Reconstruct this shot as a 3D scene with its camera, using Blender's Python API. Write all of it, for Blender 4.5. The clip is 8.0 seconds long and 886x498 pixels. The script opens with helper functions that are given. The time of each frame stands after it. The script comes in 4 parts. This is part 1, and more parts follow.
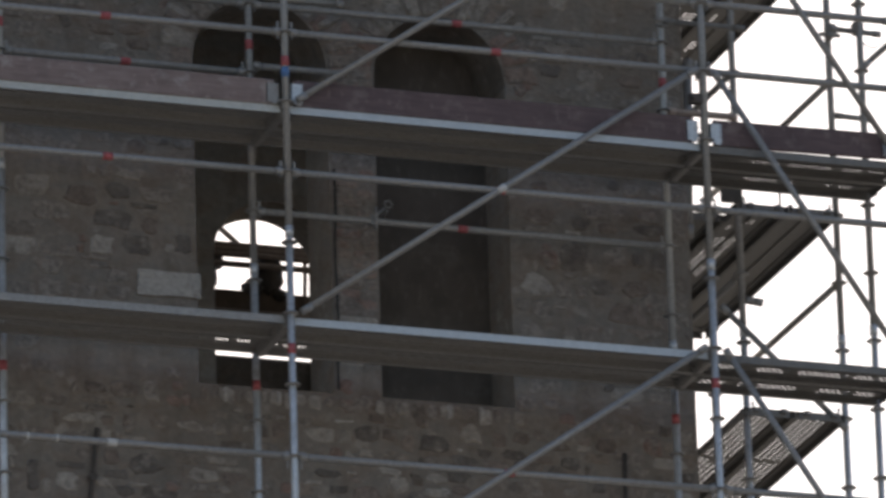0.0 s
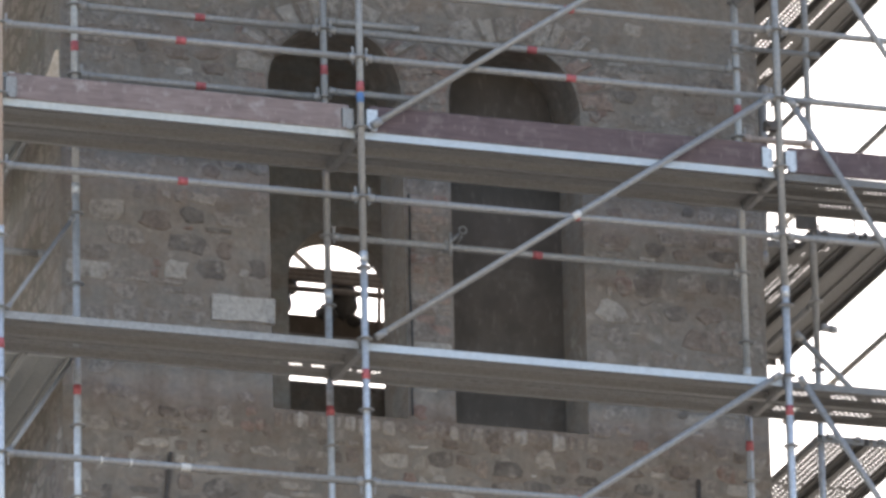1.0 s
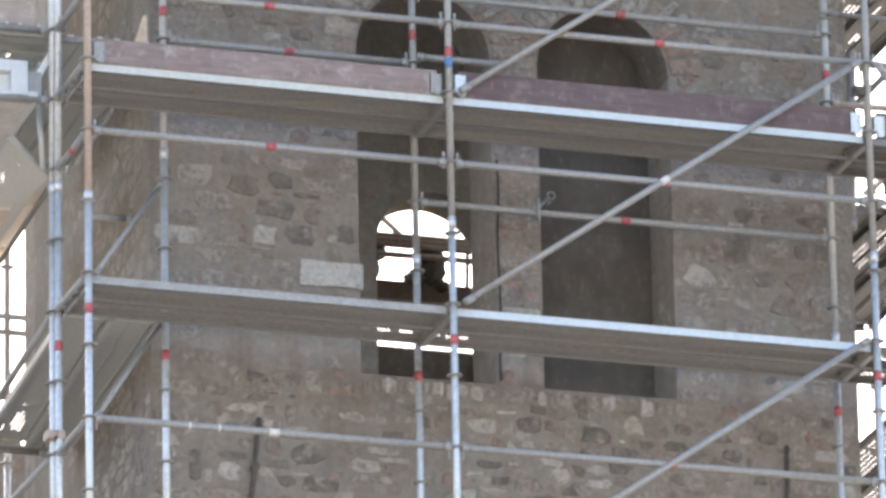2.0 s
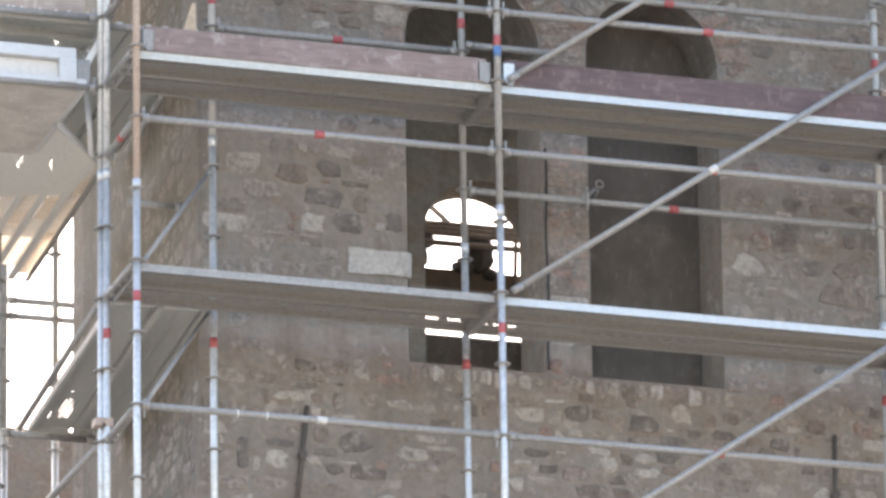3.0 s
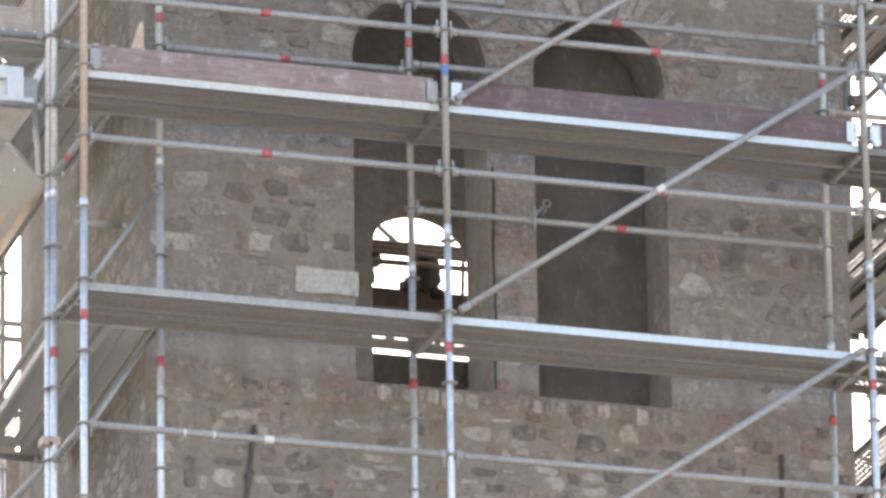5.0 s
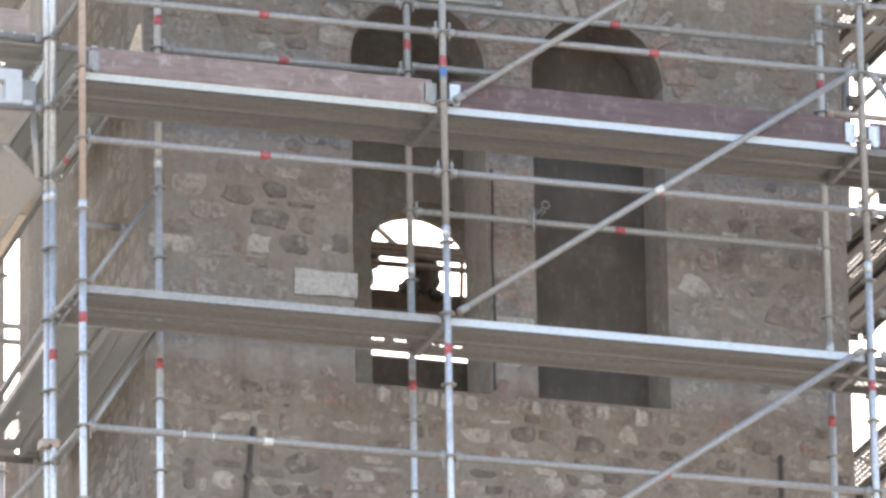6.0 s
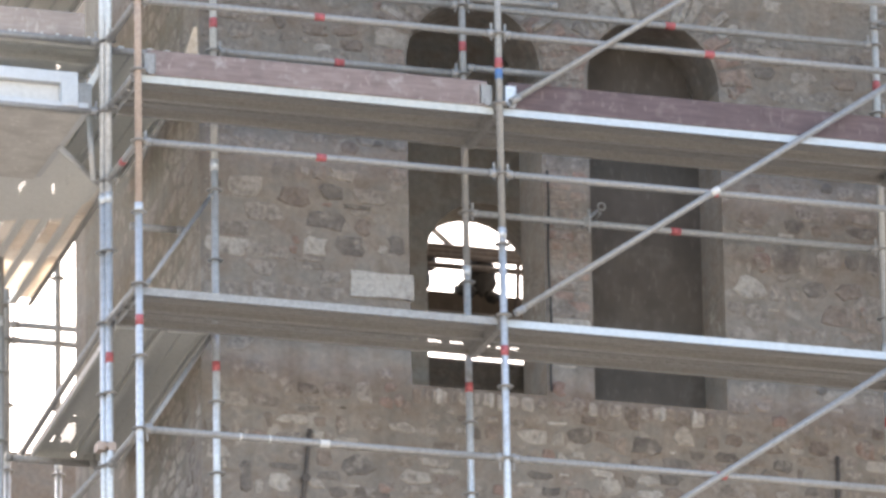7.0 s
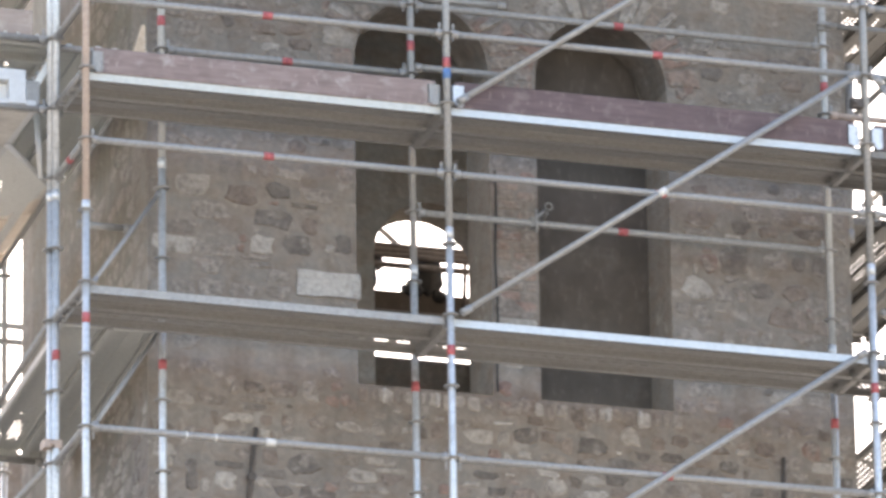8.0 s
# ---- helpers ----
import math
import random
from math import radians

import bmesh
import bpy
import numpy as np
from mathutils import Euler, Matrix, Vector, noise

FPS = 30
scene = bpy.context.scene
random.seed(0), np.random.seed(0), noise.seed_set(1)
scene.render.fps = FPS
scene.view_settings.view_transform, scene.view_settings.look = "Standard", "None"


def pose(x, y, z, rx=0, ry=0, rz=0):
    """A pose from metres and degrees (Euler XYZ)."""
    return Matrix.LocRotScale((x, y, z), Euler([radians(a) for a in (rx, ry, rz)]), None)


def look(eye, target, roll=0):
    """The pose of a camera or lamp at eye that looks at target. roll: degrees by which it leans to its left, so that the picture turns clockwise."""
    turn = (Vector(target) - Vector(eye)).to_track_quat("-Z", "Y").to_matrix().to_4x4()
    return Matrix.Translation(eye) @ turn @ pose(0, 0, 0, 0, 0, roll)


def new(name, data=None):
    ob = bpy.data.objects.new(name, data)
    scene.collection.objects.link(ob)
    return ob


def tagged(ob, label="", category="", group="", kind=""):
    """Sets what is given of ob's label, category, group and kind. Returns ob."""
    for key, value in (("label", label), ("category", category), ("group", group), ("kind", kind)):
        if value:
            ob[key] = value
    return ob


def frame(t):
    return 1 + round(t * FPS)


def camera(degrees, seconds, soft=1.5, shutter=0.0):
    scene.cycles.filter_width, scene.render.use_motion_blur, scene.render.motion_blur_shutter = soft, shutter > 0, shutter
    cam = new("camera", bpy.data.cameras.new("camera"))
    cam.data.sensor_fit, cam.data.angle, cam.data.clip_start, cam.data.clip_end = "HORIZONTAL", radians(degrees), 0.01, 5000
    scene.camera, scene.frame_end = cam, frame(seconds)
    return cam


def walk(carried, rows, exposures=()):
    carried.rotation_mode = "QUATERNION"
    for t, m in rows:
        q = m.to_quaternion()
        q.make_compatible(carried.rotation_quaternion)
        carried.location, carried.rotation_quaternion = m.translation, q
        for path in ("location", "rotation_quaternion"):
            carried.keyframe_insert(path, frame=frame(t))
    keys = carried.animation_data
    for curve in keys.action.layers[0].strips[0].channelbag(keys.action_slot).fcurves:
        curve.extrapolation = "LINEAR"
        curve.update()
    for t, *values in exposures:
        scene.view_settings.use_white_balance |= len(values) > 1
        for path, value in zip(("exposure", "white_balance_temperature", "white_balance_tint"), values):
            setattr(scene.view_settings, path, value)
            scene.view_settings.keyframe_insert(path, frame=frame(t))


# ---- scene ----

# ------------------------------------------------------------------ camera
# A hand-held long lens, far below the tower, that turns where it stands.
cam = camera(5.984, 8.0, soft=3.0, shutter=0.5)
EYE = (-16.479, -50.529, 1.614)
PATH = [
    (0.0, (1.1500, 0.1973, 20.7220), -1.730),
    (0.1, (1.0397, 0.2225, 20.7336), -1.615),
    (0.2, (0.8913, 0.2564, 20.7545), -1.500),
    (0.3, (0.8380, 0.2686, 20.7823), -1.385),
    (0.4, (0.7695, 0.2842, 20.8148), -1.270),
    (0.5, (0.7695, 0.2842, 20.8380), -1.155),
    (0.6, (0.8044, 0.2798, 20.8545), -1.192),
    (0.7, (0.8350, 0.2759, 20.8703), -1.230),
    (0.8, (0.7804, 0.2828, 20.8868), -1.267),
    (0.9, (0.7149, 0.2911, 20.8947), -1.305),
    (1.0, (0.6604, 0.2980, 20.8990), -1.342),
    (1.1, (0.6175, 0.3147, 20.8955), -1.336),
    (1.2, (0.5255, 0.3504, 20.8946), -1.330),
    (1.3, (0.4794, 0.3683, 20.8858), -1.323),
    (1.4, (0.4058, 0.3969, 20.8726), -1.317),
    (1.5, (0.3537, 0.4171, 20.8550), -1.311),
    (1.7, (0.2472, 0.4786, 20.7848), -1.250),
    (2.8, (-0.1322, 0.6656, 20.6127), -0.864),
    (3.0, (-0.1863, 0.6789, 20.6235), -0.864),
    (3.5, (-0.2038, 0.6684, 20.6666), -0.935),
    (4.0, (-0.0614, 0.6108, 20.6991), -0.827),
    (4.5, (0.0351, 0.5699, 20.7253), -0.909),
    (5.0, (0.1404, 0.5303, 20.7400), -0.920),
    (5.2, (0.1694, 0.5208, 20.7401), -0.920),
    (6.3, (0.0958, 0.5402, 20.7523), -1.121),
    (6.5, (0.0061, 0.5684, 20.7543), -1.121),
    (7.0, (-0.2140, 0.6338, 20.7681), -1.058),
    (7.5, (-0.1589, 0.6138, 20.7745), -0.946),
    (8.0, (0.1261, 0.5279, 20.7587), -0.905),
]
WB = (6850, 13)  # the film's slightly warm, magenta cast
WARMER = (7150, 14.5)
EXPOSURES = [(0.0, 0.02, *WB), (0.5, 1.08, *WB), (1.0, 1.5, *WB), (1.5, 1.82, *WB), (3.0, 2.14, *WARMER), (8.0, 2.17, *WARMER)]
walk(cam, [(t, look(EYE, target, roll)) for t, target, roll in PATH], EXPOSURES)

# ------------------------------------------------------------------ light
SUN_AZ, SUN_EL = radians(5), radians(42)  # azimuth from +y towards +x
sky_world = bpy.data.worlds.new("sky")
scene.world = sky_world
sky_world.use_nodes = True
wt = sky_world.node_tree
sky_tex = wt.nodes.new("ShaderNodeTexSky")
sky_tex.sky_type = "NISHITA"
sky_tex.sun_disc = False
sky_tex.sun_elevation = SUN_EL
sky_tex.sun_rotation = SUN_AZ
sky_tex.dust_density = 3.0
sky_tex.air_density = 1.2
wt.links.new(sky_tex.outputs[0], wt.nodes["Background"].inputs[0])
wt.nodes["Background"].inputs[1].default_value = 0.14
sun_lamp = bpy.data.lights.new("sun", "SUN")
sun_lamp.energy, sun_lamp.angle, sun_lamp.color = 3.0, radians(0.6), (1.0, 0.93, 0.82)
sun_ob = new("sun", sun_lamp)
sun_way = Vector((math.sin(SUN_AZ) * math.cos(SUN_EL), math.cos(SUN_AZ) * math.cos(SUN_EL), math.sin(SUN_EL)))
sun_ob.matrix_world = look(tuple(sun_way * 80 + Vector((0, 0, 20))), (0, 0, 20))

# ------------------------------------------------------------------ materials


def material(name, rough=0.7, metal=0.0):
    m = bpy.data.materials.new(name)
    m.use_nodes = True
    b = m.node_tree.nodes["Principled BSDF"]
    b.inputs["Roughness"].default_value = rough
    b.inputs["Metallic"].default_value = metal
    return m, m.node_tree, b


def ramp(nt, fac, stops):
    r = nt.nodes.new("ShaderNodeValToRGB")
    els = r.color_ramp.elements
    while len(els) < len(stops):
        els.new(0.5)
    for e, (p, c) in zip(els, stops):
        e.position, e.color = p, (*c, 1)
    nt.links.new(fac, r.inputs[0])
    return r.outputs[0]


def world_noise(nt, scale, detail=5, stretch=(1, 1, 1)):
    g = nt.nodes.new("ShaderNodeNewGeometry")
    mp = nt.nodes.new("ShaderNodeMapping")
    mp.inputs["Scale"].default_value = stretch
    n = nt.nodes.new("ShaderNodeTexNoise")
    n.inputs["Scale"].default_value, n.inputs["Detail"].default_value = scale, detail
    nt.links.new(g.outputs["Position"], mp.inputs[0])
    nt.links.new(mp.outputs[0], n.inputs["Vector"])
    return n.outputs["Fac"]


def mix(nt, fac, a, b, mode="MIX"):
    n = nt.nodes.new("ShaderNodeMix")
    n.data_type, n.blend_type = "RGBA", mode
    for sock, v in ((n.inputs[0], fac), (n.inputs[6], a), (n.inputs[7], b)):
        if isinstance(v, bpy.types.NodeSocket):
            nt.links.new(v, sock)
        elif isinstance(v, (int, float)):
            sock.default_value = v
        else:
            sock.default_value = (*v, 1)
    return n.outputs[2]


def bump(nt, bsdf, height, strength=0.5, dist=0.01):
    n = nt.nodes.new("ShaderNodeBump")
    n.inputs["Strength"].default_value, n.inputs["Distance"].default_value = strength, dist
    nt.links.new(height, n.inputs["Height"])
    nt.links.new(n.outputs[0], bsdf.inputs["Normal"])


def galvanised(name, tones, rough, metal, dirty=0.6):
    m, nt, b = material(name, rough, metal)
    c = ramp(nt, world_noise(nt, 40, 6), [(0.3, tones[0]), (0.7, tones[1])])
    dirt = ramp(nt, world_noise(nt, 18, 7, (1, 1, 0.5)), [(0.55, (0, 0, 0)), (0.75, (dirty,) * 3)])
    c = mix(nt, dirt, c, mix(nt, 0.5, c, (0.18, 0.15, 0.12)))
    nt.links.new(c, b.inputs["Base Color"])
    nt.links.new(ramp(nt, world_noise(nt, 60, 3), [(0.3, (rough - 0.06,) * 3), (0.7, (rough + 0.1,) * 3)]), b.inputs["Roughness"])
    return m


# deck edge steel with a bluish sky reflection put into its colour
RIM_SKY = galvanised("sky_lit_deck_edge", ((0.46, 0.51, 0.555), (0.54, 0.59, 0.635)), 0.45, 0.3, 0.15)
RIM_AND_HAZE = galvanised("pale_edge_and_haze", ((0.46, 0.48, 0.47), (0.54, 0.555, 0.54)), 0.5, 0.2, 0.3)
# metal sheet paled to take in the haze over the left corner
SHEET_HAZED = galvanised("hazed_sheet", ((0.64, 0.65, 0.64), (0.72, 0.73, 0.72)), 0.5, 0.1, 0.2)
GALV_DULL = galvanised("galvanised_dull", ((0.27, 0.27, 0.27), (0.36, 0.36, 0.355)), 0.55, 0.35)
GALV_MID = galvanised("galvanised_mid", ((0.38, 0.39, 0.39), (0.5, 0.51, 0.51)), 0.5, 0.35)
GALV_BRIGHT = galvanised("galvanised_bright", ((0.5, 0.53, 0.56), (0.68, 0.71, 0.74)), 0.42, 0.5, 0.75)
GALV_RUSTY = galvanised("primed_tube", ((0.38, 0.3, 0.26), (0.48, 0.39, 0.34)), 0.6, 0.1)
ALU = galvanised("aluminium", ((0.54, 0.56, 0.58), (0.6, 0.62, 0.64)), 0.5, 0.25, 0.2)
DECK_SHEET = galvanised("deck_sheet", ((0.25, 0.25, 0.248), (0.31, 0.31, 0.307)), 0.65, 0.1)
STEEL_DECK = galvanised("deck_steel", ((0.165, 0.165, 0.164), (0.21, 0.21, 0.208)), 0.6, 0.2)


def plain(name, colour, rough=0.6, worn=0.25, scale=30, metal=0.0):
    m, nt, b = material(name, rough, metal)
    dark = tuple(v * (1 - worn) for v in colour)
    light = tuple(min(1, v * (1 + worn)) for v in colour)
    nt.links.new(ramp(nt, world_noise(nt, scale, 6), [(0.3, dark), (0.7, light)]), b.inputs["Base Color"])
    return m


RED = plain("red_tape", (0.4, 0.1, 0.11))
BLUE = plain("blue_tape", (0.09, 0.2, 0.42))
WHITE = plain("white_label", (0.62, 0.62, 0.61), 0.6, 0.07)
IRON_AND_SHADE = plain("iron_and_shade", (0.085, 0.074, 0.068), 0.7)
CABLE = plain("black_cable", (0.02, 0.02, 0.02), 0.5)


def mortar_material(name="lime_mortar", lift=1.0, tint=(1, 1, 1)):
    m, nt, b = material(name, 0.95)
    fine = world_noise(nt, 24, 9)

    def t(*c):
        return tuple(min(0.8, v * lift * k) for v, k in zip(c, tint))

    c = ramp(nt, world_noise(nt, 2.4, 7), [(0.28, t(0.17, 0.142, 0.12)), (0.5, t(0.25, 0.218, 0.188)), (0.72, t(0.34, 0.305, 0.265))])
    c = mix(nt, 0.5, c, ramp(nt, fine, [(0.3, t(0.14, 0.118, 0.1)), (0.7, t(0.38, 0.335, 0.29))]))
    hue = ramp(nt, world_noise(nt, 5.5, 5, (1, 1, 1.5)), [(0.36, t(0.215, 0.165, 0.132)), (0.5, t(0.26, 0.228, 0.197)), (0.64, t(0.225, 0.213, 0.196))])
    c = mix(nt, 0.5, c, hue)
    streak = ramp(nt, world_noise(nt, 3.2, 6, (2.5, 2.5, 0.35)), [(0.5, (0, 0, 0)), (0.75, (0.5, 0.5, 0.5))])
    c = mix(nt, streak, c, t(0.14, 0.12, 0.1))
    chalk = ramp(nt, world_noise(nt, 7, 8), [(0.62, (0, 0, 0)), (0.72, (0.5, 0.5, 0.5))])
    c = mix(nt, chalk, c, t(0.46, 0.425, 0.38))
    nt.links.new(c, b.inputs["Base Color"])
    bump(nt, b, fine, 0.7, 0.025)
    return m


def stone_material(name, stops, worn=0.5, cover=0.55):
    m, nt, b = material(name, 0.9)
    oi = nt.nodes.new("ShaderNodeObjectInfo")
    geo = nt.nodes.new("ShaderNodeNewGeometry")
    add = nt.nodes.new("ShaderNodeMath")
    add.operation = "ADD"
    nt.links.new(oi.outputs["Random"], add.inputs[0])
    nt.links.new(geo.outputs["Random Per Island"], add.inputs[1])
    fr = nt.nodes.new("ShaderNodeMath")
    fr.operation = "FRACT"
    nt.links.new(add.outputs[0], fr.inputs[0])
    c = ramp(nt, fr.outputs[0], stops)
    grain = world_noise(nt, 30, 9)
    c = mix(nt, worn, c, ramp(nt, grain, [(0.25, (0.12, 0.12, 0.12)), (0.75, (0.88, 0.88, 0.88))]), "OVERLAY")
    stain = ramp(nt, world_noise(nt, 10, 6), [(0.3, (0.1, 0.085, 0.075)), (0.7, (0.42, 0.37, 0.32))])
    c = mix(nt, 0.25, c, stain)
    smear = ramp(nt, world_noise(nt, 8, 8), [(cover - 0.04, (0, 0, 0)), (cover + 0.06, (0.85, 0.85, 0.85))])
    c = mix(nt, smear, c, ramp(nt, grain, [(0.3, (0.16, 0.138, 0.118)), (0.7, (0.36, 0.32, 0.28))]))
    c = mix(nt, 1.0, c, (0.9, 0.92, 0.96), "MULTIPLY")
    nt.links.new(c, b.inputs["Base Color"])
    bump(nt, b, grain, 0.8, 0.025)
    return m


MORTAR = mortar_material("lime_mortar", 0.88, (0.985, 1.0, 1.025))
# darker copy of the mortar, with the side wall's shade put into it
MORTAR_SHADE = mortar_material("shaded_side_mortar", 0.72, (0.96, 1.0, 1.0))
# pale copy of the mortar that lifts the chamber's darks like lens veil
INTERIOR_LIFT = mortar_material("lifted_interior", 2.6, (0.87, 1.0, 1.12))
JAMB_LIT = mortar_material("lit_jamb", 1.3)
RUBBLE = stone_material("rubble_stone", [
    (0.0, (0.09, 0.074, 0.064)), (0.14, (0.25, 0.205, 0.165)), (0.3, (0.23, 0.175, 0.145)), (0.44, (0.19, 0.16, 0.14)),
    (0.58, (0.27, 0.225, 0.18)), (0.7, (0.11, 0.085, 0.07)), (0.84, (0.3, 0.26, 0.215)), (0.93, (0.4, 0.365, 0.315)), (1.0, (0.22, 0.195, 0.17))], cover=0.53)
BURIED = stone_material("buried_stone", [
    (0.0, (0.17, 0.145, 0.125)), (0.25, (0.23, 0.19, 0.158)), (0.45, (0.2, 0.18, 0.16)), (0.65, (0.26, 0.205, 0.165)), (0.85, (0.27, 0.24, 0.21)), (1.0, (0.2, 0.168, 0.14))], 0.35, 0.46)
DRESSED = stone_material("pale_dressed_stone", [(0.0, (0.33, 0.297, 0.26)), (0.5, (0.42, 0.388, 0.345)), (1.0, (0.36, 0.315, 0.265))], 0.4, 0.58)
PALE = stone_material("white_limestone", [(0.0, (0.46, 0.44, 0.405)), (1.0, (0.52, 0.495, 0.455))], 0.35, 0.62)
DARK = stone_material("dark_stone", [(0.0, (0.105, 0.092, 0.082)), (0.5, (0.145, 0.127, 0.113)), (1.0, (0.12, 0.1, 0.086))], 0.45, 0.6)
BROWN = stone_material("brown_stone", [(0.0, (0.155, 0.12, 0.1)), (1.0, (0.2, 0.155, 0.127))], 0.45, 0.6)
REDDISH = stone_material("reddish_stone", [(0.0, (0.22, 0.145, 0.12)), (1.0, (0.27, 0.17, 0.135))], 0.45, 0.56)
BRICK = stone_material("old_brick", [(0.0, (0.24, 0.15, 0.12)), (0.5, (0.29, 0.2, 0.16)), (1.0, (0.27, 0.22, 0.18))], 0.45, 0.5)


def wood_material(name, tones, grain_axis=(1, 8, 8), sheen=0.4):
    m, nt, b = material(name, 0.75)
    b.inputs["Specular IOR Level"].default_value = sheen
    g = world_noise(nt, 6, 8, grain_axis)
    c = ramp(nt, g, [(0.3, tones[0]), (0.7, tones[1])])
    worn = ramp(nt, world_noise(nt, 9, 7), [(0.56, (0, 0, 0)), (0.7, (1, 1, 1))])
    c = mix(nt, worn, c, tones[2])
    scuff = ramp(nt, world_noise(nt, 14, 8, (2.2, 2.2, 0.7)), [(0.6, (0, 0, 0)), (0.68, (0.5, 0.5, 0.5))])
    c = mix(nt, scuff, c, tuple(min(1, v * 1.35) for v in tones[2]))
    dark = ramp(nt, world_noise(nt, 5, 6), [(0.35, (0.45, 0.45, 0.45)), (0.55, (0, 0, 0))])
    c = mix(nt, dark, c, tuple(v * 0.7 for v in tones[0]))
    nt.links.new(c, b.inputs["Base Color"])
    bump(nt, b, g, 0.3, 0.004)
    return m


TOE_RED = wood_material("toe_board_red", ((0.105, 0.076, 0.082), (0.148, 0.108, 0.114), (0.19, 0.152, 0.155)))
TOE_GREY = wood_material("toe_board_worn", ((0.2, 0.15, 0.147), (0.28, 0.228, 0.222), (0.36, 0.325, 0.315)))
PLANK = wood_material("deck_timber", ((0.48, 0.38, 0.28), (0.62, 0.51, 0.39), (0.6, 0.53, 0.44)), (8, 1, 8))
PLY = wood_material("deck_plywood", ((0.3, 0.295, 0.28), (0.38, 0.372, 0.355), (0.42, 0.41, 0.39)))

# landing plywood, its grey raised to imitate lens veil
PLY_HAZED = wood_material("hazed_plywood", ((0.5, 0.49, 0.47), (0.58, 0.57, 0.55), (0.62, 0.61, 0.59)))
TOE_PALE = wood_material("toe_board_bleached", ((0.33, 0.275, 0.25), (0.43, 0.37, 0.34), (0.5, 0.45, 0.42)))
BOARD = wood_material("weathered_board", ((0.1, 0.087, 0.076), (0.114, 0.1, 0.088), (0.128, 0.113, 0.1)), (2, 2, 1), 0.1)


def lit_board_material():
    """Thin pale boards in place of warm light patches; they glow where the sun stands behind them."""
    m, nt, b = material("lit_board", 0.8)
    oi = nt.nodes.new("ShaderNodeObjectInfo")
    c = ramp(nt, oi.outputs["Random"], [(0.0, (0.78, 0.69, 0.6)), (0.5, (0.84, 0.77, 0.69)), (1.0, (0.87, 0.84, 0.79))])
    c = mix(nt, 0.35, c, ramp(nt, world_noise(nt, 22, 6), [(0.3, (0.64, 0.57, 0.5)), (0.7, (0.9, 0.87, 0.82))]))
    nt.links.new(c, b.inputs["Base Color"])
    tr = nt.nodes.new("ShaderNodeBsdfTranslucent")
    nt.links.new(c, tr.inputs["Color"])
    ms = nt.nodes.new("ShaderNodeMixShader")
    ms.inputs[0].default_value = 0.75
    nt.links.new(b.outputs[0], ms.inputs[1])
    nt.links.new(tr.outputs[0], ms.inputs[2])
    nt.links.new(ms.outputs[0], nt.nodes["Material Output"].inputs["Surface"])
    return m


LIT_BOARD = lit_board_material()


def ground_material():
    m, nt, b = material("gravel_ground", 0.95)
    c = ramp(nt, world_noise(nt, 0.25, 6), [(0.35, (0.16, 0.15, 0.13)), (0.65, (0.25, 0.23, 0.2))])
    c = mix(nt, 0.4, c, ramp(nt, world_noise(nt, 9, 6), [(0.3, (0.1, 0.1, 0.09)), (0.7, (0.35, 0.33, 0.3))]))
    nt.links.new(c, b.inputs["Base Color"])
    return m


GROUND = ground_material()
BOUNCE_WALL = plain("pale_bounce_wall", (0.6, 0.585, 0.57), 0.9, 0.1, 1.5)

# ------------------------------------------------------------------ mesh helpers
H = 20.1  # height of the lower working deck's node above the ground


def mesh_of(name, bm, mat, smooth=False):
    me = bpy.data.meshes.new(name)
    bm.normal_update()
    bm.to_mesh(me)
    bm.free()
    for m in (mat if isinstance(mat, (list, tuple)) else [mat]):
        me.materials.append(m)
    if smooth:
        for p in me.polygons:
            p.use_smooth = True
    return me


def part(name, bm, mat, parent=None, label="", smooth=False):
    ob = new(name, bm if isinstance(bm, bpy.types.Mesh) else mesh_of(name, bm, mat, smooth))
    if parent is not None:
        ob.parent = parent
    if label:
        ob["label"] = label
    return ob


def thing(name, label, category, at=(0, 0, 0), group="", kind=""):
    ob = new(name)
    ob.location = at
    ob.empty_display_size = 0.1
    return tagged(ob, label, category, group, kind)


def box(bm, x0, x1, y0, y1, z0, z1):
    v = [bm.verts.new((x, y, z)) for x in (x0, x1) for y in (y0, y1) for z in (z0, z1)]
    for f in ((0, 1, 3, 2), (4, 6, 7, 5), (0, 4, 5, 1), (2, 3, 7, 6), (0, 2, 6, 4), (1, 5, 7, 3)):
        bm.faces.new([v[i] for i in f])
    return v


def tube(bm, a, b, r=0.0242, n=12, caps=True):
    a, b = Vector(a), Vector(b)
    d = (b - a).normalized()
    u = d.orthogonal().normalized()
    w = d.cross(u)
    rings = [[bm.verts.new(p + r * (math.cos(2 * math.pi * i / n) * u + math.sin(2 * math.pi * i / n) * w)) for i in range(n)] for p in (a, b)]
    for i in range(n):
        f = bm.faces.new((rings[0][i], rings[0][(i + 1) % n], rings[1][(i + 1) % n], rings[1][i]))
        f.smooth = True
    if caps:
        bm.faces.new(rings[0][::-1])
        bm.faces.new(rings[1])


def prism(bm, pts, y0, y1):
    """A prism over a polygon in x and z, from y0 to y1."""
    a = [bm.verts.new((x, y0, z)) for x, z in pts]
    b = [bm.verts.new((x, y1, z)) for x, z in pts]
    bm.faces.new(a)
    bm.faces.new(b[::-1])
    for i in range(len(pts)):
        j = (i + 1) % len(pts)
        bm.faces.new((a[j], a[i], b[i], b[j]))


# ------------------------------------------------------------------ ground
bm = bmesh.new()
bmesh.ops.create_circle(bm, cap_ends=True, segments=64, radius=1500)
tagged(part("ground", bm, GROUND), "grey trodden gravel ground round the tower", "ground", kind="structure")

